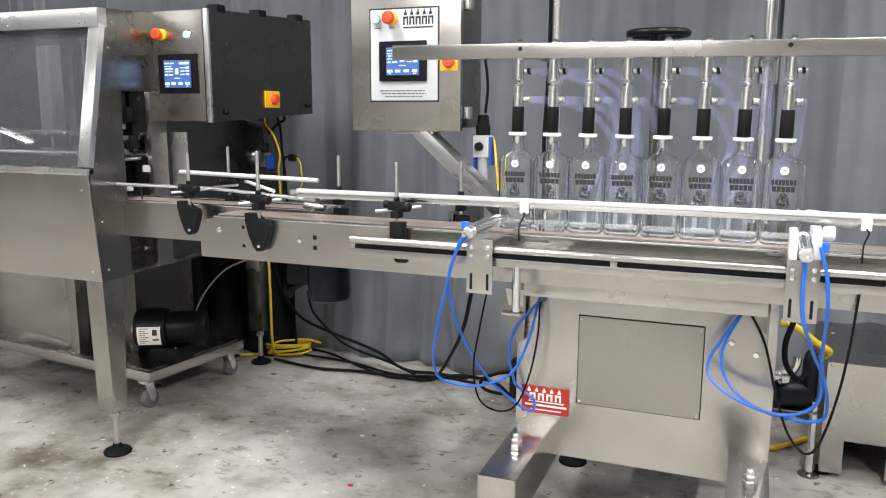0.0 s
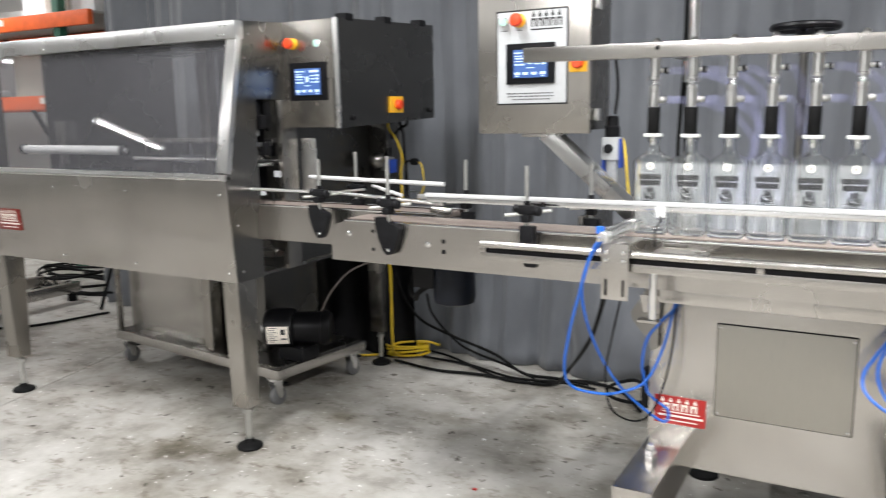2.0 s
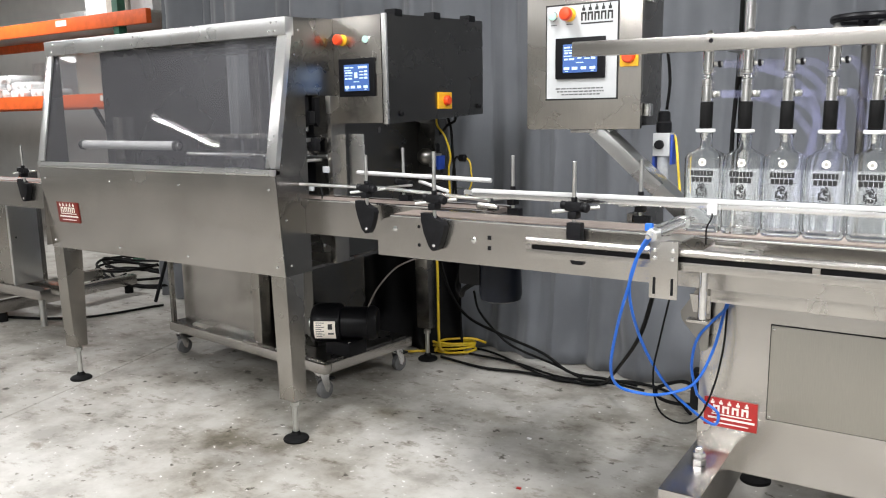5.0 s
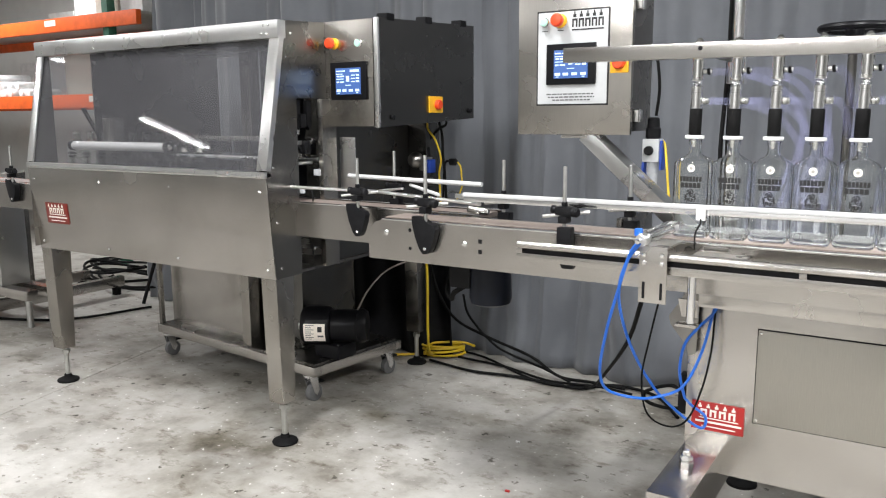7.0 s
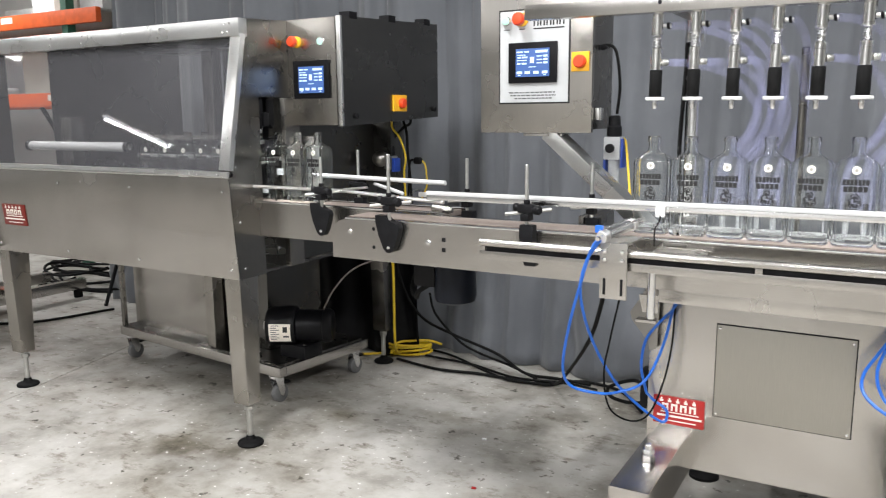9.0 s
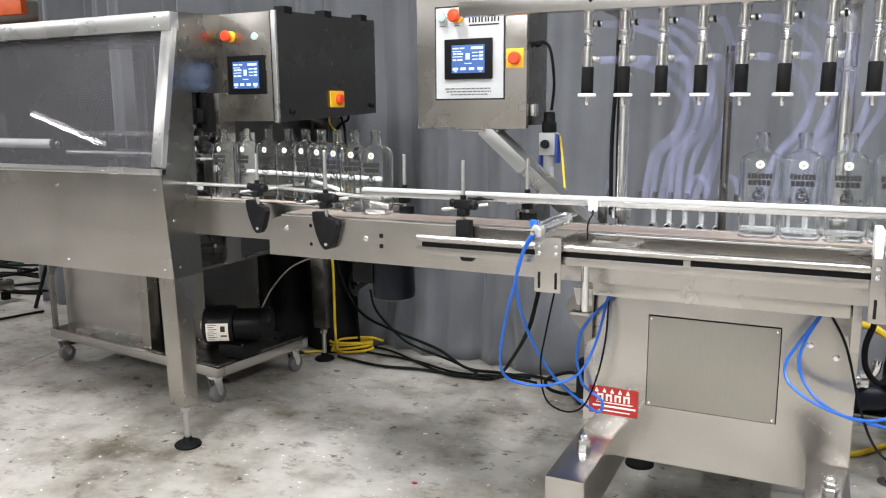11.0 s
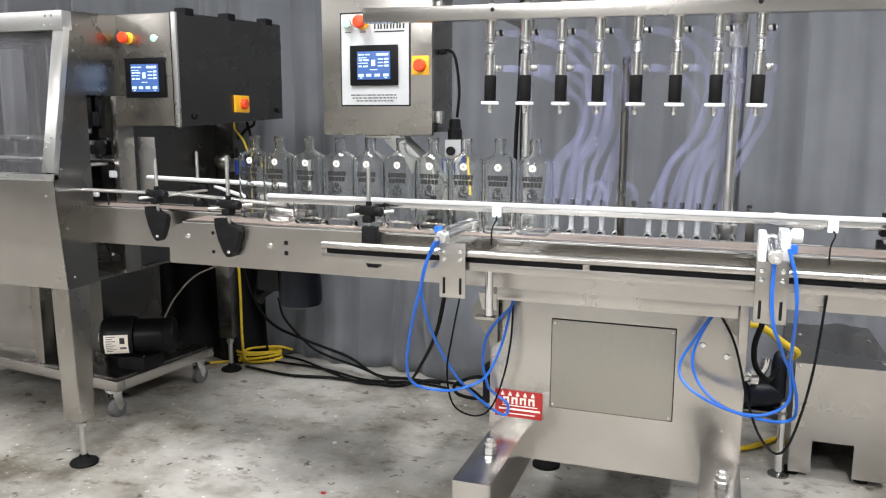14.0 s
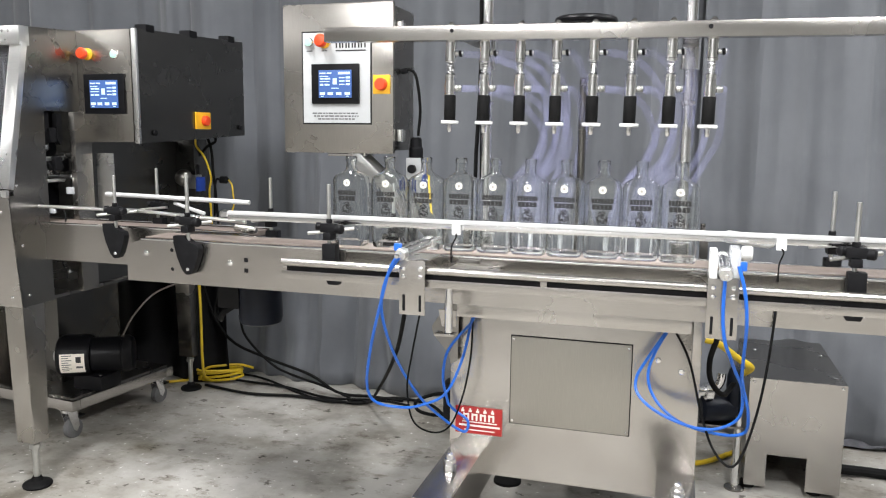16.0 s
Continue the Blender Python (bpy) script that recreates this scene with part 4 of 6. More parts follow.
def build_rinser():
    r = thing("bottle_rinser", (-2.6, 3.0, 0), "stainless bottle rinser with a slanted guard window and four legs", "bottle rinser")
    slant = lambda z: RY + 0.105 * (z - 1.035) / 0.535
    # the front leans in a little from the sill downwards
    lean = lambda z: RY + 0.03 * (1.022 - z) / 0.37
    front = part("front_panel", prism([(lean(0.652), 0.652), (lean(0.652) + 0.004, 0.652), (RY + 0.004, 1.022), (RY, 1.022)], "x", RX0, RX1, 0.0012), STEEL, r, "brushed stainless front panel")
    for x in (RX0 + 0.035, -2.86, -2.42, RX1 - 0.035):
        for z in (0.685, 0.972):
            screw(front, (x, lean(z), z), "y", 0.006)
    part("window_sill", box(RX0, RX1, RY - 0.004, RY + 0.03, 1.0225, 1.046, 0.004), ALU, r, "bright window sill")
    part("sill_lip", box(RX0 + 0.04, RX1 - 0.04, RY - 0.009, RY - 0.0045, 1.026, 1.034, 0.001), CHROME, r, "bright folded lip")
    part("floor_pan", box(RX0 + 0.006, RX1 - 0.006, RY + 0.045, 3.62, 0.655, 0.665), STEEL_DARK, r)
    tilt = math.degrees(math.atan2(slant(1.5) - slant(1.05), 0.45))
    m = Matrix.Translation((0, slant(1.05), 1.05)) @ pose(0, 0, 0, -tilt, 0, 0)
    part("guard_window", box(RX0 + 0.04, RX1 - 0.04, 0.010, 0.015, 0.0, 0.475, 0, None, m), PANEGLASS, r, "clear guard pane, its tint greyed by reflected haze").visible_shadow = False
    for x in (RX0, RX1 - 0.045):
        part("window_stile", box(x, x + 0.045, -0.002, 0.006, 0.0, 0.485, 0.002, None, m), ALU, r, "bright aluminium stile")
    part("corner_trim", box(RX1 - 0.006, RX1 + 0.006, -0.004, 0.02, 0.0, 0.485, 0.003, None, m), ALU, r)
    top = part("top_rail", box(RX0 - 0.005, RX1 + 0.004, slant(1.53) - 0.012, slant(1.53) + 0.03, 1.515, 1.578, 0.004), ALU, r, "bright aluminium header")
    for x in (RX0 + 0.05, -2.95, -2.75, -2.3, RX1 - 0.05, RX1 - 0.075):
        screw(top, (x, slant(1.53) - 0.012, 1.53), "y", 0.005)
        screw(top, (x + 0.012, slant(1.53) - 0.012, 1.56), "y", 0.005)
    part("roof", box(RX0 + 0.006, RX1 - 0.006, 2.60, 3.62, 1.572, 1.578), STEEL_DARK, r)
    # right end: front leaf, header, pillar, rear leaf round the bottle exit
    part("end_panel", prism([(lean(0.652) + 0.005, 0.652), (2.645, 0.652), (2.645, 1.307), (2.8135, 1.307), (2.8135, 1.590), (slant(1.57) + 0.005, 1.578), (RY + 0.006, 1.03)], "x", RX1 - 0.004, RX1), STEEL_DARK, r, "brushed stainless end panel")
    for y, z in ((2.535, 0.69), (2.52, 0.86), (2.51, 1.06), (2.625, 1.535), (2.60, 1.45)):
        screw(r, (RX1, y, z), "x", 0.005)
    part("exit_pillar", box(RX1 - 0.004, RX1 + 0.02, 2.762, 2.845, 0.662, 1.305, 0.004), STEEL_V, r, "stainless pillar beside the bottle exit")
    part("rear_leaf", box(RX1 - 0.004, RX1, 2.85, 3.62, 0.674, 1.2), STEEL_SHADED, r)
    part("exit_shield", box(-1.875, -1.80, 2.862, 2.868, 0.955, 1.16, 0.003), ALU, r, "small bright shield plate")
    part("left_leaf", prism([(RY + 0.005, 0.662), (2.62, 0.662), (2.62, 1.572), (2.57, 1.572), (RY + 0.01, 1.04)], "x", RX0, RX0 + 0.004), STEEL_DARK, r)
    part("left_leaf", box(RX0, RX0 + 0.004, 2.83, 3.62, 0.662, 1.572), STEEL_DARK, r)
    part("back_panel", box(-3.02, -2.45, 3.60, 3.605, 0.67, 1.572), STEEL_SHADED, r)
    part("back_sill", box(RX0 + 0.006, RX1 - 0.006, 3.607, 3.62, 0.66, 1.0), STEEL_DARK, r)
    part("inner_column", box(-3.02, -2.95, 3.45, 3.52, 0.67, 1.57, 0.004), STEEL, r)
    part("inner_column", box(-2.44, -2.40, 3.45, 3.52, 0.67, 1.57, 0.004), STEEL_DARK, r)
    # gripper beam and roller seen through the window
    gr = part("gripper_beam", box(-2.75, -1.95, 2.86, 2.90, 1.135, 1.16, 0.004), STEEL, r, "steel gripper beam")
    for k in range(8):
        x = -2.68 + 0.095 * k
        part("gripper", box(x - 0.022, x + 0.022, 2.82, 2.858, 1.09, 1.14, 0.006), BLACK, gr, "black bottle gripper")
        part("gripper_bolt", rod((x, 2.858, 1.148), (x, 2.852, 1.148), 0.009, 10), CHROME, gr)
    part("grip_rail", rod((-2.75, 2.80, 1.075), (-1.93, 2.80, 1.075), 0.008, 10), ALU, r, "bright steel rail")
    rl = part("roller", rod((-3.24, 2.62, 1.118), (-2.60, 2.62, 1.118), 0.019, 18), RAILWHITE, r, "white roller")
    for x in (-3.25, -2.60):
        part("roller_end", rod((x, 2.62, 1.118), (x + 0.02, 2.62, 1.118), 0.023, 16), BLACK, rl, "black roller end")
        part("roller_hub", rod((x - 0.004 if x < -3 else x + 0.02, 2.62, 1.118), (x if x < -3 else x + 0.024, 2.62, 1.118), 0.012, 14), CHROME, rl)
    part("roller_bracket", box(-3.13, -3.06, 2.70, 2.76, 1.0, 1.24, 0.004), STEEL, r)
    for dy, z in ((2.68, 1.2), (2.70, 1.1)):
        part("exit_clamp", box(RX1 - 0.05, RX1 - 0.01, dy, dy + 0.03, z, z + 0.05, 0.006), BLACK, r)
    part("exit_guide", box(RX1 - 0.03, RX1 + 0.005, 2.76, 2.772, 1.015, 1.04, 0.003), CLEAR, r, "clear plastic guide block")
    part("exit_guide", box(RX1 - 0.03, RX1 + 0.005, 2.66, 2.672, 0.955, 0.98, 0.003), CLEAR, r, "clear plastic guide block")
    def leg(x, y0, y1, top):
        """A folded leg that narrows a little towards its foot."""
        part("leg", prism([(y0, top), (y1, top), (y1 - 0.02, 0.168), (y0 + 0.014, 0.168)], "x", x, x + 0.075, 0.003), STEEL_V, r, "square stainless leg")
        levelling_foot(r, x + 0.041, (y0 + y1) / 2, 0.168)
    leg(RX1 - 0.077, lean(0.652) + 0.001, 2.602, 0.70)
    leg(RX0 + 0.002, lean(0.652) + 0.001, 2.602, 0.70)
    for x in (-2.093, RX0 + 0.002):
        leg(x, 3.60, 3.685, 0.6535)
    # clamps, cylinder and plate seen through the bottle exit
    part("exit_cylinder", lathe([(0.012, 1.17), (0.017, 1.175), (0.017, 1.27), (0.011, 1.275), (0.011, 1.30)], 16, pose(-1.955, 2.70, 0)), CHROME, r, "polished air cylinder")
    for y in (2.665, 2.725):
        part("exit_finger", prism([(y, 1.30), (y + 0.022, 1.30), (y + 0.024, 1.21), (y + 0.012, 1.19), (y - 0.004, 1.21)], "x", -1.935, -1.915, 0.003), BLACK, r, "black gripper finger")
    part("exit_plate", box(-1.935, -1.925, 2.648, 2.76, 1.135, 1.150, 0.002), ALU, r, "bright cross plate")
    for y in (2.67, 2.725):
        ring = [(-1.922, y + 0.021 * math.cos(a), 1.108 + 0.021 * math.sin(a)) for a in [0.6 * q for q in range(9)]]
        part("exit_hook", sweep(ring, 0.005, 8, 3), BLACK, r, "black hook")
        part("exit_hook_plate", box(-1.935, -1.927, y - 0.024, y + 0.024, 1.085, 1.1345, 0.002), STEEL, r)
    part("exit_wire", sweep([(-1.885, 2.70, 0.97), (-1.87, 2.69, 0.93), (-1.868, 2.66, 0.86), (-1.872, 2.668, 0.78), (-1.878, 2.69, 0.74), (-1.885, 2.70, 0.70)], 0.003, 6), RUBBER, r, "thin black sensor wire")
    for z in (0.74, 0.80):
        screw(r, (RX1 + 0.001, 2.72, z), "x", 0.008, "bolt")
    part("exit_bar", rod((-1.93, 2.646, 1.066), (-1.93, 2.76, 1.066), 0.007, 10), ALU, r)
    # black sheet added behind the exit to give the interior's shade
    part("exit_shade", box(-2.06, -2.05, 2.645, 2.86, 0.94, 1.31), BLACKPAINT, r, "added black sheet for the shade inside the exit")
    # control enclosure with its side door
    # the enclosure hangs slightly nose-down on its hinge side
    def tipped(y0, y1, z0, z1, x0, x1, bev):
        rise = 0.045
        return prism([(y0, z0 + rise * (y0 - 2.82)), (y1, z0 + rise * (y1 - 2.82)), (y1, z1 + rise * (y1 - 2.82)), (y0, z1 + rise * (y0 - 2.82))], "x", x0, x1, bev)
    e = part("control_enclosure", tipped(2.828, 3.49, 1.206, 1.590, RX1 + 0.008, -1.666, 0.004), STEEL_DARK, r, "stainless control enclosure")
    part("enclosure_front", box(RX1 - 0.003, -1.668, 2.814, 2.827, 1.202, 1.592, 0.002), STEEL_V, e)
    part("enclosure_door", tipped(2.824, 3.515, 1.197, 1.594, -1.662, -1.644, 0.005), STEEL_SHADED, e, "stainless enclosure door with its dark reflections in the colour")
    part("door_seal", tipped(2.834, 3.505, 1.207, 1.584, -1.6655, -1.6622, 0.0), BLACK, e, "black door seal")
    part("door_trim", box(-1.663, -1.643, 2.812, 2.8235, 1.197, 1.594, 0.003), ALU, e)
    for y in (2.87, 3.13, 3.40):
        part("roof_latch", box(-1.69, -1.643, y, y + 0.05, 1.585 + 0.045 * (y - 2.8), 1.612 + 0.045 * (y - 2.8), 0.004), BLACK, r, "black latch")
    for y, z in ((2.895, 1.235), (3.475, 1.262)):
        part("door_lock", rod((-1.644, y, z), (-1.634, y, z), 0.010, 12), BLACK, r, "black quarter-turn lock")
    screen(r, -1.863, -1.694, 2.812, 1.300, 1.440)
    stop_button(r, -1.846, 2.813, 1.509)
    button(r, -1.731, 2.813, 1.506, GREENLAMP, 0.013, 0.012, "start_button", "pale green lit cap")
    sw = part("isolator", box(-1.643, -1.636, 3.145, 3.245, 1.252, 1.318, 0.003), YELLOWPLATE, r, "yellow and red isolator switch")
    part("rotary_knob", lathe([(0.020, 0), (0.020, 0.014), (0.016, 0.018)], 18, along((-1.636, 3.20, 1.285), (-1.2, 3.20, 1.285))), REDKNOB, sw, "red rotary knob")
    part("under_box", box(-1.894, -1.80, 3.365, 3.46, 0.93, 1.21, 0.006), STEEL_SHADED, r, "dark sheet housing")
    part("pump_bulb", lathe([(0.035, 0), (0.036, 0.012), (0.030, 0.03), (0.016, 0.042), (0.006, 0.045)], 18, along((-1.82, 3.32, 1.05), (-1.80, 3.1, 1.05))), STEEL_DARK, r, "polished round housing")
    plate = sign_plate("maker_plate", -3.275, -3.118, RY + 0.0198, 0.776, 0.869, BROWNSIGN, "reflection-browned red")
    plate.rotation_euler = (radians(4.6), 0, 0)
    # wires below the enclosure
    w = thing("wiring", (-1.7, 3.4, 1.0), "black and yellow wires below the rinser enclosure", "wiring")
    part("black_wire", sweep([(-1.731, 3.42, 1.225), (-1.74, 3.43, 1.20), (-1.772, 3.42, 1.18), (-1.809, 3.40, 1.133), (-1.835, 3.40, 1.092), (-1.84, 3.41, 1.0)], 0.006), RUBBER, w)
    part("black_wire", sweep([(-1.772, 3.42, 1.224), (-1.752, 3.42, 1.16), (-1.747, 3.42, 1.07), (-1.743, 3.43, 0.969), (-1.75, 3.46, 0.8), (-1.74, 3.5, 0.6)], 0.006), RUBBER, w)
    part("yellow_wire", sweep([(-1.79, 3.36, 1.21), (-1.785, 3.36, 1.18), (-1.747, 3.36, 1.134), (-1.733, 3.38, 1.053), (-1.755, 3.40, 0.99), (-1.77, 3.43, 0.9), (-1.78, 3.46, 0.7)], 0.0045), YELLOW, w)
    part("yellow_wire", sweep([(-1.66, 3.40, 1.04), (-1.645, 3.40, 1.02), (-1.640, 3.40, 0.98), (-1.65, 3.42, 0.93), (-1.70, 3.45, 0.86)], 0.0035), YELLOW, w)
    part("connector", lathe([(0.012, 0), (0.016, 0.004), (0.016, 0.03), (0.010, 0.036)], 14, along((-1.70, 3.40, 1.04), (-1.6, 3.40, 1.04))), BLACK, w, "black cable connector")
    part("black_wire", sweep([(-1.70, 3.40, 1.04), (-1.73, 3.42, 1.04), (-1.76, 3.45, 1.0), (-1.78, 3.47, 0.85)], 0.005), RUBBER, w)
    reg = thing("air_regulator", (-1.81, 3.42, 0.96), "small air regulator with blue cover behind the rinser", "air regulator")
    part("body", box(-1.835, -1.795, 3.36, 3.41, 1.0, 1.06, 0.006), ZINC, reg)
    part("side_cover", box(-1.7945, -1.78, 3.36, 3.41, 0.99, 1.05, 0.003), COVERBLUE, reg)
    part("cap", lathe([(0.018, 1.061), (0.020, 1.065), (0.020, 1.10), (0.014, 1.105)], 14, pose(-1.815, 3.385, 0)), BLACK, reg)
    part("bowl", lathe([(0.010, 0.93), (0.015, 0.94), (0.015, 1.0)], 14, pose(-1.815, 3.385, 0)), CLEAR, reg)
    part("mount", box(-1.893, -1.836, 3.39, 3.40, 1.01, 1.04), STEEL_DARK, reg)


def build_cart():
    """A low tank cart, turned a little under the rinser."""
    c = thing("pump_cart", (-2.15, 2.95, 0), "low stainless cart on casters with a water tank", "cart")
    x0, x1, y0, y1 = -3.30, -2.08, 2.91, 3.47
    for y in (y0, y1 - 0.04):
        part("frame_bar", box(x0, x1, y, y + 0.04, 0.128, 0.172, 0.004), STEEL, c, "square stainless tube")
    for x in (x0, x1 - 0.04):
        part("frame_bar", box(x, x + 0.04, y0 + 0.041, y1 - 0.041, 0.128, 0.172, 0.004), STEEL, c)
    part("tray", box(x0 + 0.02, x1 - 0.02, y0 + 0.02, y1 - 0.02, 0.1725, 0.178), STEEL_DARK, c)
    tank = part("tank", box(-3.25, -2.60, 2.975, 3.40, 0.1785, 0.64, 0.006), STEEL, c, "brushed stainless tank")
    part("tank_strap", box(-2.66, -2.63, 2.968, 2.9745, 0.40, 0.412, 0.001), STEEL_DARK, tank)
    part("tank_post", box(-2.595, -2.535, 2.93, 2.985, 0.1785, 0.62, 0.003), STEEL_V, c, "square stainless post")
    part("side_box", box(-2.52, -2.30, 3.05, 3.38, 0.1785, 0.60, 0.004), STEEL_SHADED, c, "dark steel side box")
    part("upright", box(x0 + 0.005, x0 + 0.03, y0 + 0.01, y0 + 0.03, 0.1725, 0.64, 0.002), STEEL_DARK, c)
    for x in (x0 + 0.05, x1 - 0.06):
        for y in (y0 + 0.03, y1 - 0.05):
            caster(c, x, y, 0.128)
    c.rotation_euler = (0, 0, radians(-7))
    p = thing("electric_motor", (-2.10, 3.07, 0.179), "black enamelled electric motor with a white rating label", "motor", "motors")
    def barrel(prof, x, y, z, name, mat, label=""):
        return part(name, lathe(prof, 28, along((x, y, z), (x + 1, y + 0.55, z))), mat, p, label)
    y, z = 3.02, 0.315
    barrel([(0.05, -0.004), (0.074, 0.0), (0.084, 0.012), (0.088, 0.03), (0.088, 0.118), (0.082, 0.13)], -2.245, y, z, "end_bell", BLACKPAINT)
    barrel([(0.070, 0.131), (0.072, 0.14), (0.072, 0.25), (0.077, 0.252), (0.077, 0.275), (0.066, 0.292), (0.03, 0.296)], -2.245, y, z, "stator", BLACKPAINT)
    barrel([(0.018, -0.02), (0.022, -0.016), (0.022, -0.0045)], -2.245, y, z, "shaft_cap", ZINC)
    axis = Vector((1, 0.55, 0)).normalized()
    out = axis.cross(Vector((0, 0, 1)))
    def wrap(u0, u1, a0, a1, rad):
        b = bmesh.new()
        rows = []
        for q in range(9):
            a = radians(a0 + (a1 - a0) * q / 8)
            rows.append([b.verts.new(Vector((-2.245, y, z)) + axis * u + rad * (math.cos(a) * out + math.sin(a) * Vector((0, 0, 1)))) for u in (u0, u1)])
        for r0, r1 in zip(rows, rows[1:]):
            b.faces.new((r0[0], r0[1], r1[1], r1[0]))
        return b
    lab = part("rating_label", wrap(0.02, 0.115, -38, 18, 0.0885), CREAM, p, "white rating label")
    for a0 in (12, 6, 0, -6, -12, -18, -24, -30):
        part("label_print", wrap(0.028, 0.066 - 0.012 * (a0 % 4 == 2), a0, a0 + 2.2, 0.089), GREYINK, lab)
    part("label_print", wrap(0.082, 0.102, -6, 10, 0.089), INK, lab)
    part("label_print", wrap(0.082, 0.108, -22, -16, 0.089), GREYINK, lab)
    part("base", box(-2.19, -2.05, y + 0.01, y + 0.13, 0.1785, 0.238, 0.006), BLACKPAINT, p)
    for x in (-2.17, -2.07):
        screw(p, (x, y + 0.03, 0.238), "z", 0.008)
    hose = thing("water_hose", (-1.95, 3.2, 0.4), "thin brown hose hanging behind the motor", "hose", "hoses and cables")
    part("tube", sweep([(-2.02, 3.13, 0.39), (-2.01, 3.2, 0.47), (-1.97, 3.3, 0.55), (-1.87, 3.42, 0.60), (-1.80, 3.45, 0.64)], 0.0045, 8), simple("brown_hose", (0.07, 0.055, 0.045), 0.4), hose)


def build_gear_motor():
    g = thing("gear_motor", (-1.13, 2.62, 0.62), "dark blue gear motor hanging under the conveyor", "motor", "motors")
    x, y = -1.09, 2.66
    part("motor_can", lathe([(0.05, 0.628), (0.066, 0.636), (0.070, 0.655), (0.068, 0.70), (0.066, 0.80)], 26, pose(x, y, 0)), BLUEPAINT, g, "dark blue ribbed can")
    part("gear_case", box(x - 0.13, x - 0.05, y - 0.05, y + 0.05, 0.68, 0.80, 0.01), BLACKPAINT, g)
    part("shaft_cover", lathe([(0.009, 0), (0.013, 0.005), (0.013, 0.06), (0.008, 0.075)], 16, along((-1.14, 2.60, 0.945), (-1.0, 2.60, 0.935))), STEEL, g, "stainless shaft cover")
    part("cover_arm", box(-1.12, -1.10, 2.575, 2.615, 0.80, 0.926, 0.003), STEEL_DARK, g)
    part("lead", sweep([(x - 0.06, y - 0.02, 0.70), (x - 0.12, y - 0.03, 0.66), (x - 0.15, y, 0.63), (x - 0.19, y + 0.04, 0.66), (x - 0.18, y + 0.1, 0.78)], 0.009), RUBBER, g)


# ---------------------------------------------------------------- the far left
def build_left_side():
    u = thing("machine_stand", (-4.6, 3.0, 0), "brushed stainless machine stand on a low base", "machine stand")
    part("body", box(-5.378, -4.678, 3.0, 3.16, 0.232, 0.855, 0.006), STEEL_V, u, "brushed stainless body")
    part("edge", box(-4.677, -4.656, 2.99, 3.17, 0.232, 0.861, 0.004), ALU, u, "bright folded edge")
    part("base", box(-5.378, -4.378, 2.98, 3.05, 0.172, 0.231, 0.003), STEEL, u)
    part("base", box(-5.378, -4.378, 3.12, 3.19, 0.172, 0.231, 0.003), STEEL, u)
    for x in (-5.278, -4.428):
        for y in (3.015, 3.155):
            part("pad", rod((x, y, 0), (x, y, 0.171), 0.018, 14), ZINC, u)
    guide_bracket(-3.74, 2.618, 1.11)
    fr = thing("floor_skid", (-5.0, 3.4, 0), "low stainless skid standing on the floor", "skid")
    part("side_bar", box(-5.2, -5.14, 2.9, 3.9, 0.06, 0.13, 0.003), STEEL, fr)
    part("side_bar", box(-4.8, -4.74, 2.9, 3.9, 0.06, 0.13, 0.003), STEEL, fr)
    part("cross_bar", box(-5.139, -4.801, 2.9, 2.96, 0.06, 0.13, 0.003), STEEL, fr)
    part("upright", box(-5.05, -4.97, 3.3, 3.38, 0.061, 0.9, 0.003), STEEL_V, fr)
    part("bridge", box(-5.139, -4.801, 3.3, 3.36, 0.062, 0.128, 0.003), STEEL, fr)
    for x in (-5.17, -4.77):
        for y in (2.95, 3.85):
            part("pad", rod((x, y, 0), (x, y, 0.06), 0.03, 14), RUBBER, fr)
    t = thing("tripod", (-4.4, 3.85, 0), "black tripod leg stand", "tripod")
    for dx, dy in ((0.0, -0.14), (0.14, 0.1), (-0.13, 0.1)):
        part("leg", rod((-4.36 + dx, 3.9 + dy, 0.0), (-4.32, 3.9, 0.42), 0.012, 10), BLACK, t)
    part("column", rod((-4.32, 3.9, 0.40), (-4.32, 3.9, 0.95), 0.014, 10), BLACK, t)
    rnd = random.Random(11)
    cab = thing("cable_heap", (-5.0, 4.3, 0), "heap of loosely coiled black cables on the floor", "cables")
    for k in range(9):
        cx, cy, ra = -4.95 + rnd.uniform(-0.35, 0.35), 4.25 + rnd.uniform(-0.25, 0.25), rnd.uniform(0.22, 0.45)
        pts = [(cx + ra * 1.3 * math.cos(a), cy + ra * 0.7 * math.sin(a), 0.02 + 0.012 * k + 0.02 * math.sin(2 * a + k)) for a in [0.7 * j + k for j in range(9)]]
        part("cable", sweep(pts, 0.010, 6, 6), RUBBER, cab)
    part("cable", sweep([(-5.6, 2.9, 0.012), (-5.0, 2.95, 0.012), (-4.4, 3.2, 0.012), (-4.2, 3.7, 0.012)], 0.009, 6), RUBBER, cab)


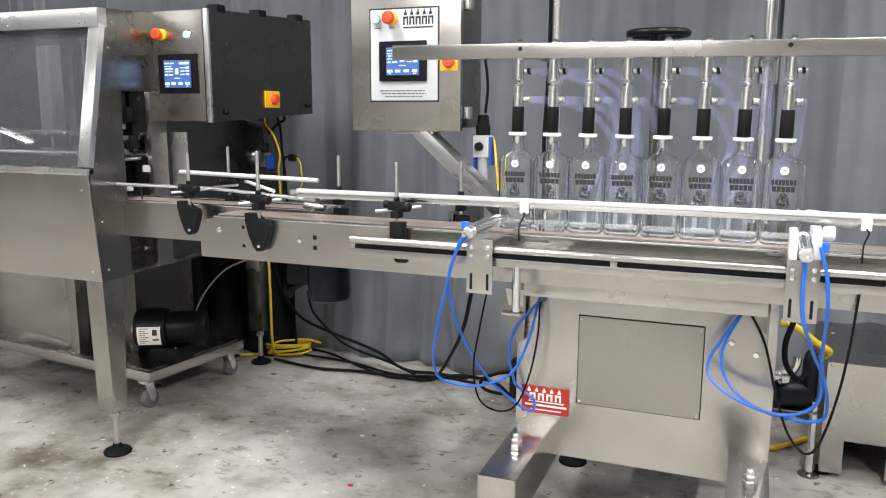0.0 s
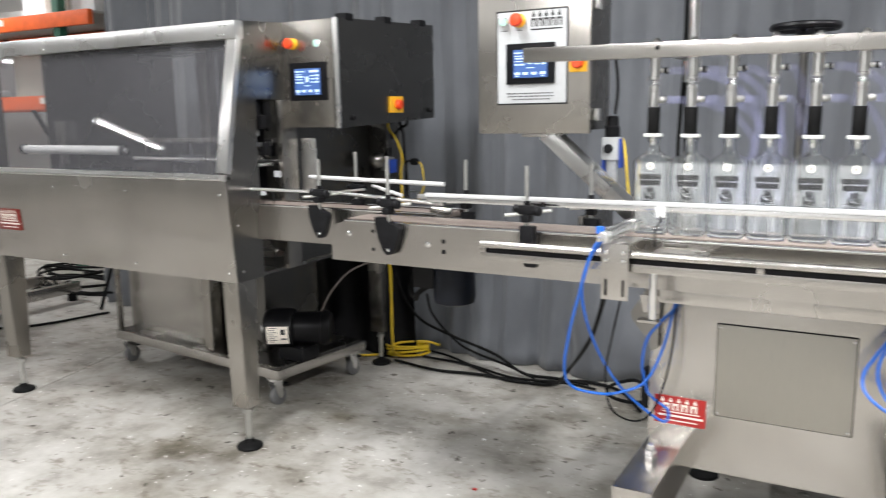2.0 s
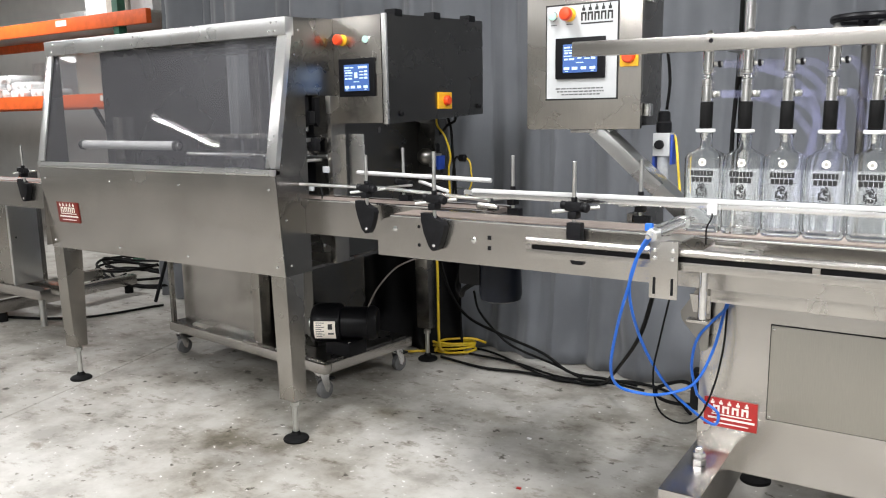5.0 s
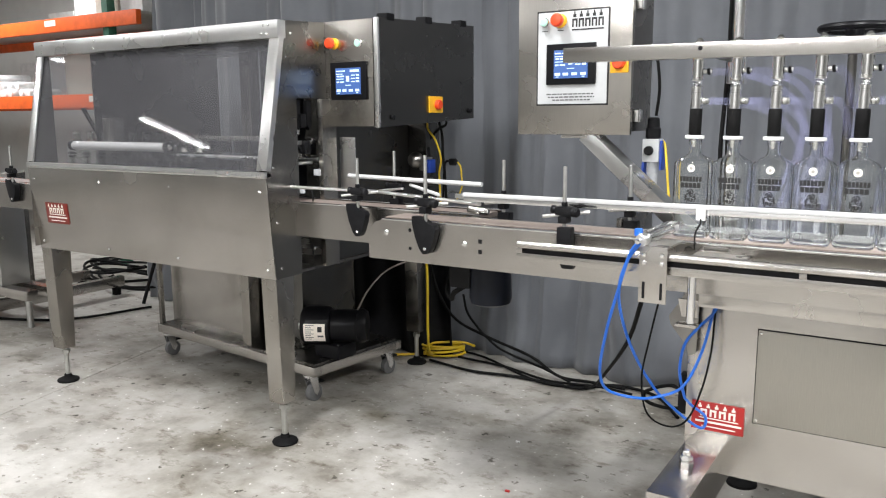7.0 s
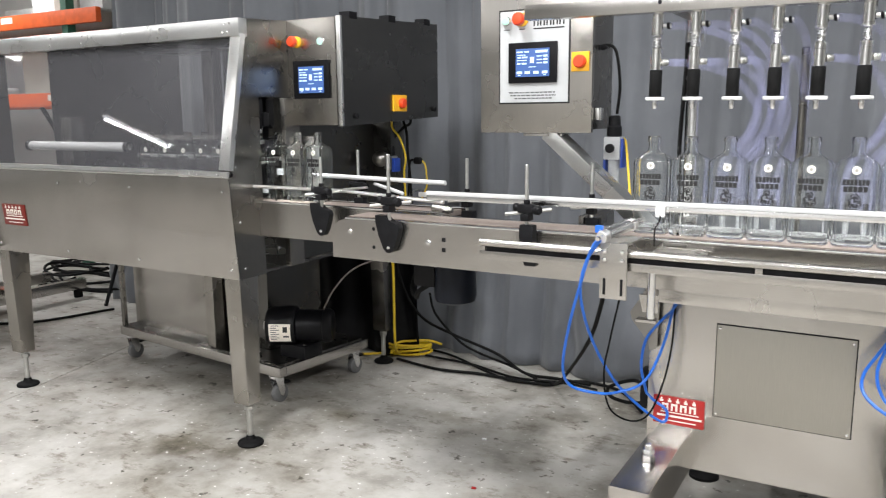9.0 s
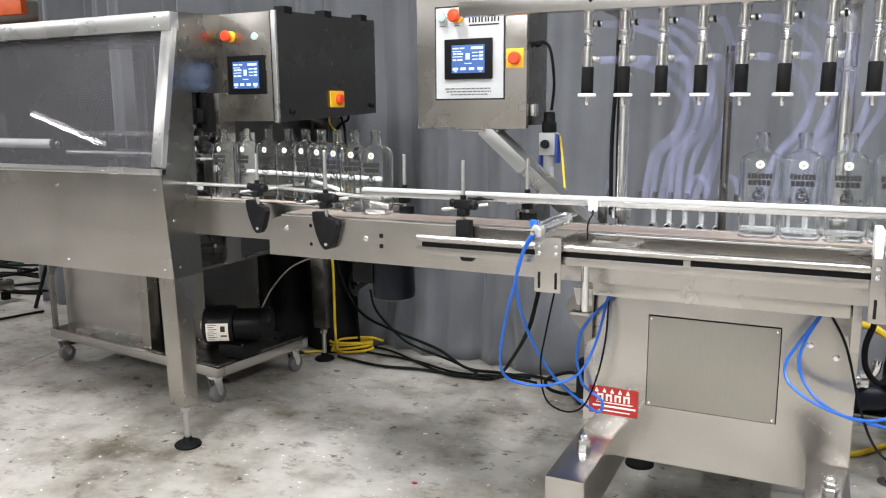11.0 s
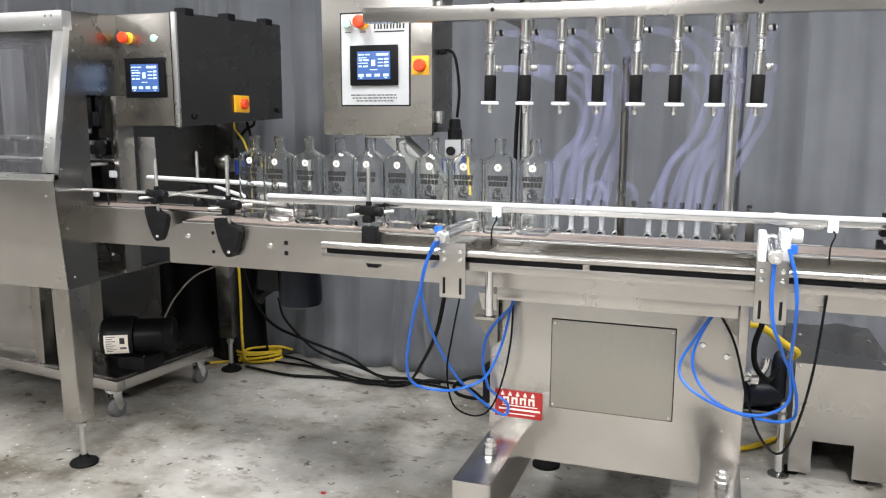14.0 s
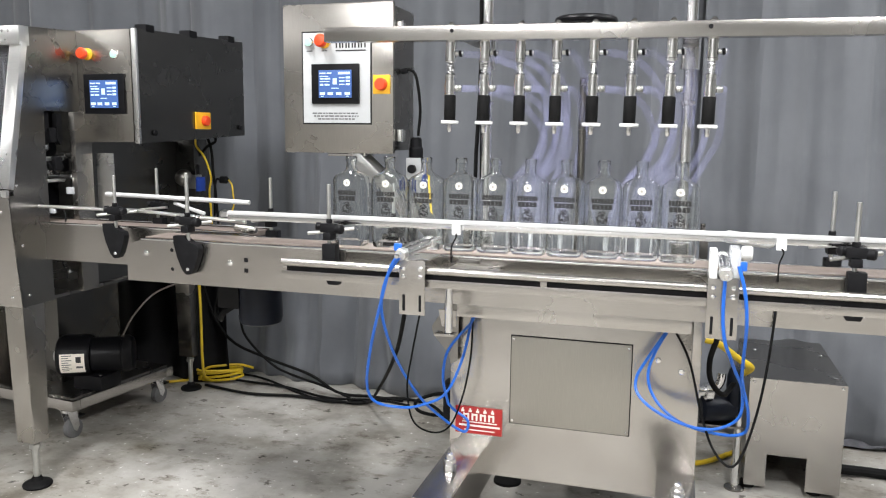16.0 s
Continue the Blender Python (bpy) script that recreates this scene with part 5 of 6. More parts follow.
def build_rack():
    r = thing("pallet_rack", (-6.8, 4.9, 0), "orange and green pallet rack with loaded shelves", "pallet rack")
    y0, y1, x0, x1 = 4.62, 5.6, -11.2, -5.36
    for z in (1.33, 1.98):
        b = part("beam", box(x0, x1, y0, y0 + 0.05, z, z + 0.115, 0.006), ORANGE, r, "orange steel beam")
        part("beam", box(x0, x1, y1 - 0.05, y1, z, z + 0.115, 0.006), ORANGE, r, "orange steel beam")
        part("deck", box(x0, x1, y0 + 0.052, y1 - 0.052, z + 0.085, z + 0.105), ZINC, r)
        lx = -6.05 if z < 1.5 else -6.6
        part("beam_label", box(lx, lx + 0.16, y0 - 0.003, y0 - 0.0005, z + 0.05, z + 0.10), CREAM, b, "white shelf label")
    for x in (-5.82, -11.0):
        for y in (y0 + 0.02, y1 - 0.1):
            part("upright", box(x, x + 0.075, y, y + 0.075, 0.0, 3.2, 0.004), GREENPAINT, r, "green upright")
    for a, c in (((-7.9, 5.55, 2.05), (-6.2, 5.55, 3.1)), ((-7.2, 5.5, 0.3), (-6.3, 5.5, 1.95)), ((-6.4, 5.45, 0.2), (-7.4, 5.45, 1.35))):
        part("brace", rod(a, c, 0.022, 8), BLACKPAINT, r, "dark diagonal brace")
    rnd = random.Random(5)
    def carton(x, y, z, w, d, h, mat, label):
        solo("carton", box(x, x + w, y, y + d, z, z + h, 0.006), mat, label, "carton", "cartons on the rack")
    zt = 2.085 + 0.001
    carton(-6.05, 4.75, zt, 0.30, 0.5, 0.36, CARD, "grey cardboard carton on the rack shelf")
    carton(-5.72, 4.75, zt, 0.28, 0.5, 0.42, PAPER, "white carton on the rack shelf")
    carton(-6.42, 4.80, zt, 0.32, 0.4, 0.22, PAPER, "low white carton on the rack shelf")
    carton(-6.9, 4.85, zt, 0.38, 0.4, 0.10, ZINC, "flat grey tray on the rack shelf")
    carton(-8.41, 5.42, 1.436, 1.0, 0.1, 0.40, PAPER, "flat white board standing on the lower rack shelf")
    carton(-6.95, 5.0, 1.436, 1.2, 0.4, 0.50, CARD, "long brown carton on the lower rack shelf")
    s = thing("foam_rolls", (-6.7, 4.85, 1.436), "stack of white foam rolls on the rack shelf", "foam rolls")
    for row, n in ((0, 8), (1, 6), (2, 3)):
        for k in range(n):
            x, z = -7.871 + k * 0.1152 + row * 0.045 + rnd.uniform(-0.01, 0.01), 1.436 + 0.04 + row * 0.07
            part("roll", lathe([(0.02, 0), (0.038, 0.004), (0.040, 0.03), (0.040, 0.33), (0.03, 0.34)], 14, along((x, 4.66 + rnd.uniform(-0.02, 0.03), z), (x + rnd.uniform(-0.05, 0.05), 5.2, z + 0.01))), PAPER, s)


# ---------------------------------------------------------------- right behind the filler
def build_right_side():
    s = thing("motor_cover", (0.61, 3.4, 0), "bent stainless cover standing on the floor", "machine cover")
    part("front", prism([(0.455, 0.02), (0.525, 0.02), (0.525, 0.14), (0.655, 0.14), (0.655, 0.02), (0.765, 0.02), (0.765, 0.412), (0.455, 0.412)], "y", 3.30, 3.304), STEEL, s, "brushed stainless front with a notch")
    lid = part("top", box(0.455, 0.765, 3.305, 3.97, 0.408, 0.412), STEEL_DARK, s, "dull reflective top sheet")
    for x, y in ((0.50, 3.70), (0.735, 3.68), (0.74, 3.38)):
        screw(lid, (x, y, 0.412), "z", 0.008)
    part("side", box(0.455, 0.459, 3.305, 3.97, 0.02, 0.407), STEEL_DARK, s)
    part("side", box(0.761, 0.765, 3.305, 3.97, 0.02, 0.407), STEEL_DARK, s)
    for x in (0.47, 0.69):
        part("pad", rod((x, 3.34, 0), (x, 3.34, 0.022), 0.025, 14), RUBBER, s)
        part("pad", rod((x, 3.93, 0), (x, 3.93, 0.022), 0.025, 14), RUBBER, s)
    for x, z in ((0.47, 0.40), (0.75, 0.40)):
        screw(s, (x, 3.30, z), "y", 0.006)
    p = thing("product_pump", (0.36, 3.35, 0), "small product pump with dark motor and yellow hose", "pump")
    part("motor", lathe([(0.04, 0), (0.05, 0.01), (0.05, 0.12), (0.035, 0.13)], 22, along((0.29, 3.30, 0.285), (0.45, 3.36, 0.285))), BLUEPAINT, p, "dark blue motor")
    part("pump_head", lathe([(0.02, 0), (0.032, 0.006), (0.032, 0.03), (0.02, 0.036), (0.02, 0.05), (0.028, 0.052), (0.028, 0.062)], 20, along((0.335, 3.29, 0.352), (0.2, 3.25, 0.352))), CHROME, p, "polished pump head")
    part("elbow", sweep([(0.34, 3.30, 0.36), (0.355, 3.30, 0.385), (0.36, 3.30, 0.42)], 0.016, 12), CHROME, p)
    part("column", lathe([(0.02, 0.27), (0.026, 0.28), (0.026, 0.40), (0.02, 0.43), (0.012, 0.44)], 18, pose(0.405, 3.32, 0)), BLUEPAINT, p, "dark blue filter column")
    part("stand_post", rod((0.425, 3.30, 0.012), (0.425, 3.30, 0.27), 0.013, 14), CHROME, p, "polished stand post")
    part("stand_shelf", box(0.28, 0.44, 3.28, 3.42, 0.226, 0.233, 0.002), STEEL_DARK, p)
    part("stand_base", lathe([(0.035, 0), (0.035, 0.006), (0.016, 0.012)], 20, pose(0.425, 3.30, 0)), STEEL_DARK, p)
    part("yellow_hose", sweep([(0.289, 3.05, 0.596), (0.330, 3.05, 0.586), (0.399, 3.10, 0.527), (0.441, 3.15, 0.490), (0.43, 3.25, 0.44)], 0.011, 12), YELLOW, p, "yellow ribbed hose")
    part("black_hose", sweep([(0.324, 3.04, 0.604), (0.306, 3.04, 0.53), (0.315, 3.06, 0.456), (0.356, 3.10, 0.403), (0.396, 3.25, 0.397)], 0.009, 10), RUBBER, p)
    part("yellow_lead", sweep([(0.1, 3.5, 0.012), (0.3, 3.46, 0.012), (0.6, 3.75, 0.012), (1.3, 4.0, 0.012)], 0.010, 8), YELLOW, p)
    h = thing("suction_hose", (1.0, 3.6, 0), "thick black hose on the floor", "hose")
    part("hose", sweep([(0.62, 3.45, 0.16), (0.75, 3.5, 0.05), (0.95, 3.55, 0.02), (1.5, 3.5, 0.02)], 0.018, 10), RUBBER, h)
    w = thing("plastic_sheet", (0.9, 4.05, 0), "crumpled dark plastic sheet on the floor", "plastic sheet")
    b = bmesh.new()
    g = [[b.verts.new((0.7 + 0.05 * i, 3.82 + 0.05 * j, 0.01 + 0.05 * abs(noise.noise(Vector((i * 0.37, j * 0.41, 2)))))) for i in range(16)] for j in range(8)]
    for r0, r1 in zip(g, g[1:]):
        for i in range(15):
            b.faces.new((r0[i], r0[i + 1], r1[i + 1], r1[i]))
    part("sheet", b, simple("grey_plastic_film", (0.10, 0.10, 0.11), 0.25, 0, 0.3), w)
    leg = CONVEYOR
    for y in (2.40, 2.53):
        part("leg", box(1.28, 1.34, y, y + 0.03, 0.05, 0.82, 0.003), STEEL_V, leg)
        part("pad", rod((1.31, y + 0.015, 0), (1.31, y + 0.015, 0.05), 0.04, 16), RUBBER, leg)


def build_black_sheet():
    """Black plastic film hung behind the rinser's lower half."""
    b = bmesh.new()
    rows = []
    for k in range(15):
        h = k / 14
        rows.append([b.verts.new((-2.95 + 1.02 * i / 40, 3.80 + 0.03 * math.sin(21 * i / 40 + 2 * h) + 0.03 * noise.noise(Vector((i * 0.16, h * 3, 7))) - 0.04 * (1 - h) ** 2, 0.005 + 0.78 * h)) for i in range(41)])
    for r0, r1 in zip(rows, rows[1:]):
        for i in range(40):
            b.faces.new((r0[i], r0[i + 1], r1[i + 1], r1[i]))
    film = thing("plastic_film", (-2.44, 3.80, 0.0), "black plastic film hanging behind the rinser legs", "plastic film")
    sheet = part("sheet", b, BLACKPAINT, film)
    mod = sheet.modifiers.new("thick", "SOLIDIFY")
    mod.thickness = 0.002
    part("hem_bar", rod((-2.97, 3.805, 0.785), (-1.91, 3.805, 0.785), 0.008, 10), BLACK, film, "black bar through the hem")
    for x in (-2.9, -1.97):
        part("hook", sweep([(x, 3.805, 0.79), (x, 3.80, 0.84), (x, 3.84, 0.86), (x, 3.90, 0.85)], 0.004, 6), ZINC, film)


# ---------------------------------------------------------------- cables
def build_cables():
    def cable(name, pts, r, mat, label, category="air hose"):
        c = thing(name, pts[0], label, category, "hoses and cables")
        part("tube" if mat is BLUE else "cord", sweep(pts, r, 8, 9), mat, c)
    L = "blue air hose hanging from the bottle gate"
    cable("air_hose", [(-0.443, 2.218, 0.960), (-0.472, 2.208, 0.923), (-0.509, 2.23, 0.82), (-0.55, 2.27, 0.701), (-0.578, 2.31, 0.587), (-0.568, 2.342, 0.528), (-0.507, 2.373, 0.508), (-0.457, 2.405, 0.509), (-0.398, 2.437, 0.539), (-0.363, 2.472, 0.627), (-0.345, 2.50, 0.73), (-0.335, 2.51, 0.764)], 0.0039, BLUE, L)
    cable("air_hose", [(-0.45, 2.218, 0.95), (-0.486, 2.212, 0.89), (-0.511, 2.245, 0.798), (-0.507, 2.33, 0.663), (-0.469, 2.41, 0.535), (-0.414, 2.47, 0.452), (-0.361, 2.50, 0.41), (-0.354, 2.508, 0.441), (-0.39, 2.506, 0.466), (-0.406, 2.49, 0.49)], 0.0039, BLUE, L)
    cable("air_hose", [(-0.406, 2.49, 0.49), (-0.422, 2.49, 0.561), (-0.412, 2.49, 0.636), (-0.379, 2.49, 0.687), (-0.341, 2.49, 0.732), (-0.335, 2.50, 0.764)], 0.0039, BLUE, L)
    L = "blue air hose looping below the far bottle gate"
    cable("air_hose", [(0.29, 2.208, 0.935), (0.29, 2.213, 0.862), (0.297, 2.218, 0.802), (0.314, 2.24, 0.755), (0.328, 2.285, 0.715), (0.349, 2.33, 0.66), (0.349, 2.36, 0.586), (0.306, 2.38, 0.544), (0.246, 2.395, 0.535), (0.168, 2.41, 0.555), (0.115, 2.425, 0.59), (0.105, 2.44, 0.631), (0.131, 2.455, 0.683), (0.181, 2.47, 0.766)], 0.0039, BLUE, L)
    cable("air_hose", [(0.317, 2.222, 0.966), (0.332, 2.212, 0.91), (0.34, 2.22, 0.838), (0.342, 2.27, 0.746), (0.346, 2.31, 0.687), (0.368, 2.36, 0.595), (0.364, 2.39, 0.536), (0.308, 2.404, 0.521), (0.218, 2.418, 0.535), (0.159, 2.433, 0.577), (0.134, 2.447, 0.632), (0.145, 2.461, 0.69), (0.181, 2.475, 0.764)], 0.0039, BLUE, L)
    L = "thin black sensor cable hanging below the conveyor"
    cable("sensor_cable", [(-0.435, 2.33, 0.80), (-0.466, 2.353, 0.673), (-0.489, 2.377, 0.562), (-0.479, 2.40, 0.463), (-0.432, 2.43, 0.425), (-0.387, 2.445, 0.445), (-0.356, 2.46, 0.529), (-0.34, 2.475, 0.63), (-0.338, 2.49, 0.728), (-0.335, 2.50, 0.764)], 0.0026, RUBBER, L, "cable")
    cable("sensor_cable", [(0.188, 2.46, 0.769), (0.231, 2.44, 0.689), (0.265, 2.41, 0.566), (0.296, 2.39, 0.487), (0.334, 2.37, 0.455), (0.361, 2.36, 0.492), (0.386, 2.35, 0.601), (0.402, 2.355, 0.715), (0.415, 2.38, 0.846)], 0.003, RUBBER, L, "cable")
    L = "black power cable running down to the floor"
    cable("power_cable", [(-0.476, 2.33, 0.80), (-0.603, 2.60, 0.591), (-0.845, 3.10, 0.315), (-1.05, 3.50, 0.10), (-1.18, 3.70, 0.012), (-1.381, 3.662, 0.012), (-1.776, 3.862, 0.012), (-1.97, 3.90, 0.012)], 0.006, RUBBER, L, "cable")
    L = "black cable lying on the concrete below the curtain"
    cable("floor_cable", [(-0.70, 3.55, 0.012), (-0.85, 3.75, 0.012), (-1.013, 3.80, 0.012), (-1.111, 3.76, 0.012), (-1.196, 3.673, 0.012), (-1.505, 3.672, 0.012), (-1.736, 3.637, 0.012), (-1.998, 3.682, 0.012)], 0.007, RUBBER, L, "cable")
    cable("floor_cable", [(-0.95, 3.72, 0.012), (-1.10, 3.70, 0.026), (-1.35, 3.70, 0.012), (-1.62, 3.78, 0.012), (-1.9, 3.80, 0.012)], 0.006, RUBBER, L, "cable")
    L = "black cable sagging before the grey curtain"
    cable("floor_cable", [(-2.06, 3.76, 0.60), (-2.041, 3.76, 0.491), (-1.985, 3.76, 0.337), (-1.884, 3.76, 0.219), (-1.686, 3.75, 0.156), (-1.458, 3.74, 0.10), (-1.32, 3.76, 0.02), (-1.163, 3.78, 0.012), (-1.0, 3.77, 0.012)], 0.007, RUBBER, L, "cable")
    cable("floor_cable", [(-1.84, 3.75, 0.36), (-1.806, 3.75, 0.254), (-1.676, 3.75, 0.135), (-1.57, 3.75, 0.09), (-1.40, 3.75, 0.05), (-1.25, 3.73, 0.012)], 0.006, RUBBER, L, "cable")
    cable("floor_cable", [(-0.425, 2.62, 0.40), (-0.543, 2.90, 0.372), (-0.635, 2.90, 0.34), (-0.634, 2.90, 0.306), (-0.563, 2.85, 0.314), (-0.484, 2.80, 0.34), (-0.425, 2.70, 0.36)], 0.006, RUBBER, "black cable looped beside the filling machine", "cable")
    for x, y, mat, what in ((-1.010, 2.635, REDSIGN, "red"), (-1.162, 3.014, PAPER, "white")):
        s = thing("scrap", (x, y, 0), "small %s plastic scrap lying on the concrete" % what, "scrap")
        part("chip", box(x - 0.008, x + 0.008, y - 0.005, y + 0.005, 0.0005, 0.005, 0.0015), mat, s)
    L = "yellow extension cable coiled on the floor"
    y = thing("extension_cable", (-1.95, 3.75, 0), L, "cable", "hoses and cables")
    part("drop", sweep([(-1.915, 3.50, 0.80), (-1.924, 3.55, 0.521), (-1.955, 3.60, 0.182), (-2.0, 3.68, 0.06), (-2.02, 3.75, 0.02)], 0.0065, 8), YELLOW, y)
    part("trail", sweep([(-2.42, 3.62, 0.012), (-2.297, 3.62, 0.012), (-2.18, 3.68, 0.012), (-2.114, 3.73, 0.012), (-2.03, 3.75, 0.02)], 0.0065, 8), YELLOW, y)
    rnd = random.Random(8)
    for k in range(4):
        a0 = rnd.uniform(-0.4, 0.4)
        pts = [(-1.99 + (0.10 - 0.008 * k) * math.cos(a) + 0.05 * math.sin(a), 3.80 + (0.055 + 0.01 * k) * math.sin(a), 0.014 + 0.012 * k + 0.010 * (1 + math.sin(a + k))) for a in [a0 + 0.785 * j for j in range(9)]]
        part("coil", sweep(pts, 0.0065, 8, 5), YELLOW, y)
    part("tie", sweep([(-2.06, 3.72, 0.02), (-2.03, 3.74, 0.075), (-1.97, 3.78, 0.085), (-1.90, 3.84, 0.08), (-1.86, 3.90, 0.05)], 0.0065, 8), YELLOW, y)
    z = thing("regulator_cable", (-0.59, 2.85, 1.16), "yellow spiral cable beside the air regulator", "cable", "hoses and cables")
    part("cord", sweep([(-0.602, 2.86, 1.16), (-0.594, 2.857, 1.145), (-0.582, 2.845, 1.08), (-0.566, 2.82, 1.0), (-0.548, 2.79, 0.93), (-0.535, 2.76, 0.89)], 0.0038, 8), YELLOW, z)
    v = thing("solenoid_box", (-0.47, 2.72, 0.40), "small black solenoid box beside the cabinet", "solenoid")
    part("body", box(-0.44, -0.4105, 2.55, 2.60, 0.42, 0.53, 0.005), BLACK, v)
    k = thing("post_cable", (-0.40, 2.74, 1.4), "black cables tied along the nozzle post", "cable", "hoses and cables")
    part("cord", sweep([(-0.40, 2.74, 0.93), (-0.405, 2.75, 1.15), (-0.395, 2.75, 1.4), (-0.40, 2.76, 1.75), (-0.42, 2.76, 2.15)], 0.006, 8), RUBBER, k)
    part("cord", sweep([(-0.385, 2.75, 0.93), (-0.39, 2.76, 1.2), (-0.388, 2.76, 1.5), (-0.39, 2.77, 2.15)], 0.005, 8), RUBBER, k)


# ---------------------------------------------------------------- bottles
PALEGREY = simple("pale_grey_print", (0.35, 0.34, 0.30), 0.5)


def bottle_rings(shrink, z_lift, cut):
    prof = [(0.0, 0.037, 0.020), (0.003, 0.0418, 0.0250), (0.010, 0.0448, 0.0278), (0.024, 0.0445, 0.0276), (0.034, 0.0461, 0.0298), (0.10, 0.0463, 0.030), (0.182, 0.0462, 0.030),
            (0.190, 0.0448, 0.0292), (0.197, 0.0385, 0.0270), (0.203, 0.0295, 0.0234), (0.208, 0.0208, 0.0188), (0.2125, 0.0165, 0.0160), (0.217, 0.0146, 0.0146), (0.234, 0.0138, 0.0138), (0.236, 0.0158, 0.0158), (0.2475, 0.0158, 0.0158), (0.25, 0.0145, 0.0145)]
    return [(max(z, z_lift), w - shrink, d - shrink) for z, w, d in prof if z <= cut]


def ring_verts(b, z, w, d, n=32):
    e = 7.0 if w > 0.033 else (3.0 if w > 0.018 else 2.0)
    out = []
    for k in range(n):
        c, s = math.cos(2 * math.pi * k / n), math.sin(2 * math.pi * k / n)
        out.append(b.verts.new((math.copysign(abs(c) ** (2 / e), c) * w, math.copysign(abs(s) ** (2 / e), s) * d, z)))
    return out


def loft(rings, close0=True, close1=True):
    b = bmesh.new()
    vs = [ring_verts(b, *r) for r in rings]
    n = len(vs[0])
    for r0, r1 in zip(vs, vs[1:]):
        for k in range(n):
            b.faces.new((r0[k], r0[(k + 1) % n], r1[(k + 1) % n], r1[k]))
    if close0:
        b.faces.new(vs[0][::-1])
    if close1:
        b.faces.new(vs[-1])
    return b


def build_bottle(name="bottle", label="", group=""):
    t = thing(name, (0, 0, 0), label, "bottle", group)
    outer = bottle_rings(0, 0, 1)
    inner = [(max(z, 0.016 + 0.1 * z), w, d) for z, w, d in bottle_rings(0.0028, 0.009, 0.249)][::-1]
    part("glass", loft(outer + inner), GLASS, t, "clear glass body").visible_shadow = False
    # the maker's mark, two rows of plain printed blocks
    for z, count, wide in ((0.1500, 7, 0.0064), (0.1345, 5, 0.0086)):
        for k in range(count):
            x = (k - (count - 1) / 2) * (wide + 0.0015)
            part("printed_block", box(x - wide / 2, x + wide / 2, -0.0306, -0.0302, z - 0.0062, z + 0.0062), INK, t)
    part("medallion", lathe([(0.0095, 0), (0.0095, 0.0006), (0.008, 0.0008)], 20, along((0, -0.0295, 0.177), (0, -1, 0.177))), BOTTLEMARK, t, "pale round medallion")
    part("medallion_mark", lathe([(0.0042, 0), (0.0042, 0.0004)], 14, along((0, -0.0302, 0.177), (0, -1, 0.177))), PALEGREY, t)
    rnd = random.Random(3)
    b = None
    for k in range(64):
        a, rr = rnd.uniform(0, 6.28), 0.017 * rnd.random() ** 0.5
        x, z = rr * math.cos(a) * 0.85, 0.106 + rr * math.sin(a) * 1.1
        b = lathe([(rnd.uniform(0.0009, 0.0026), 0), (0.0006, 0.0003)], 6, along((x, -0.03005, z), (x, -1, z)), b)
    b = box(-0.022, 0.022, -0.0305, -0.03015, 0.0885, 0.0895, 0, b)
    b = box(-0.017, 0.019, -0.0305, -0.03015, 0.0845, 0.0853, 0, b)
    part("emblem", b, INK, t, "dark printed emblem")
    return t


def build_bottles():
    first = build_bottle("bottle", "clear flat glass bottle under the filling nozzles", "bottles being filled")
    for k in range(32):
        b = loft([(0.0185, 0.0412 - 0.00005 * k, 0.0243 - 0.00005 * k), (0.0238, 0.0412 - 0.00005 * k, 0.0243 - 0.00005 * k)], False, k == 31)
        part("foam_layer", b, FOAM, first, "layer of white aerated spirit")
    filled = [first] + [copy_thing(first, pose(x, 2.478, BELT_Z)) for x in NOZZLE_X[1:]]
    first.location = (NOZZLE_X[0], 2.478, BELT_Z)
    lead = build_bottle("bottle", "clear empty flat glass bottle on the conveyor", "bottles on the conveyor")
    empty = [lead] + [copy_thing(lead, pose(-4.5 - 0.1 * k, 2.71, BELT_Z)) for k in range(1, 10)]
    return filled, empty


# ---------------------------------------------------------------- build all
setup_light()
build_hall()
build_curtain("curtain", -4.48, 0.35, 4.06, 2.75, 3, "grey blackout curtain hanging in soft folds")
build_curtain("curtain", 0.25, 3.6, 4.0, 2.75, 5, "grey blackout curtain hanging in soft folds")
CONVEYOR = build_conveyor("conveyor", -1.378, 2.3, 2.39, "stainless bottle conveyor with a tan belt below the nozzles")
build_conveyor("conveyor", -5.9, -1.12, 2.62, "stainless bottle conveyor with a tan belt through the rinser")
build_rails()
build_filler()
HANDWHEEL = build_handwheel()
NOZZLE_BAR, NOZZLES = build_nozzle_bar()
gate(-0.460, ALU, "pneumatic bottle gate with an aluminium cylinder and blue hoses", False)
gate(0.256, WHITE, "pneumatic bottle gate with white and clear valve blocks", True)
build_slide()
build_control_box()
build_rinser()
build_cart()
build_gear_motor()
build_left_side()
build_rack()
build_right_side()
build_black_sheet()
build_cables()
FILLED, EMPTY = build_bottles()


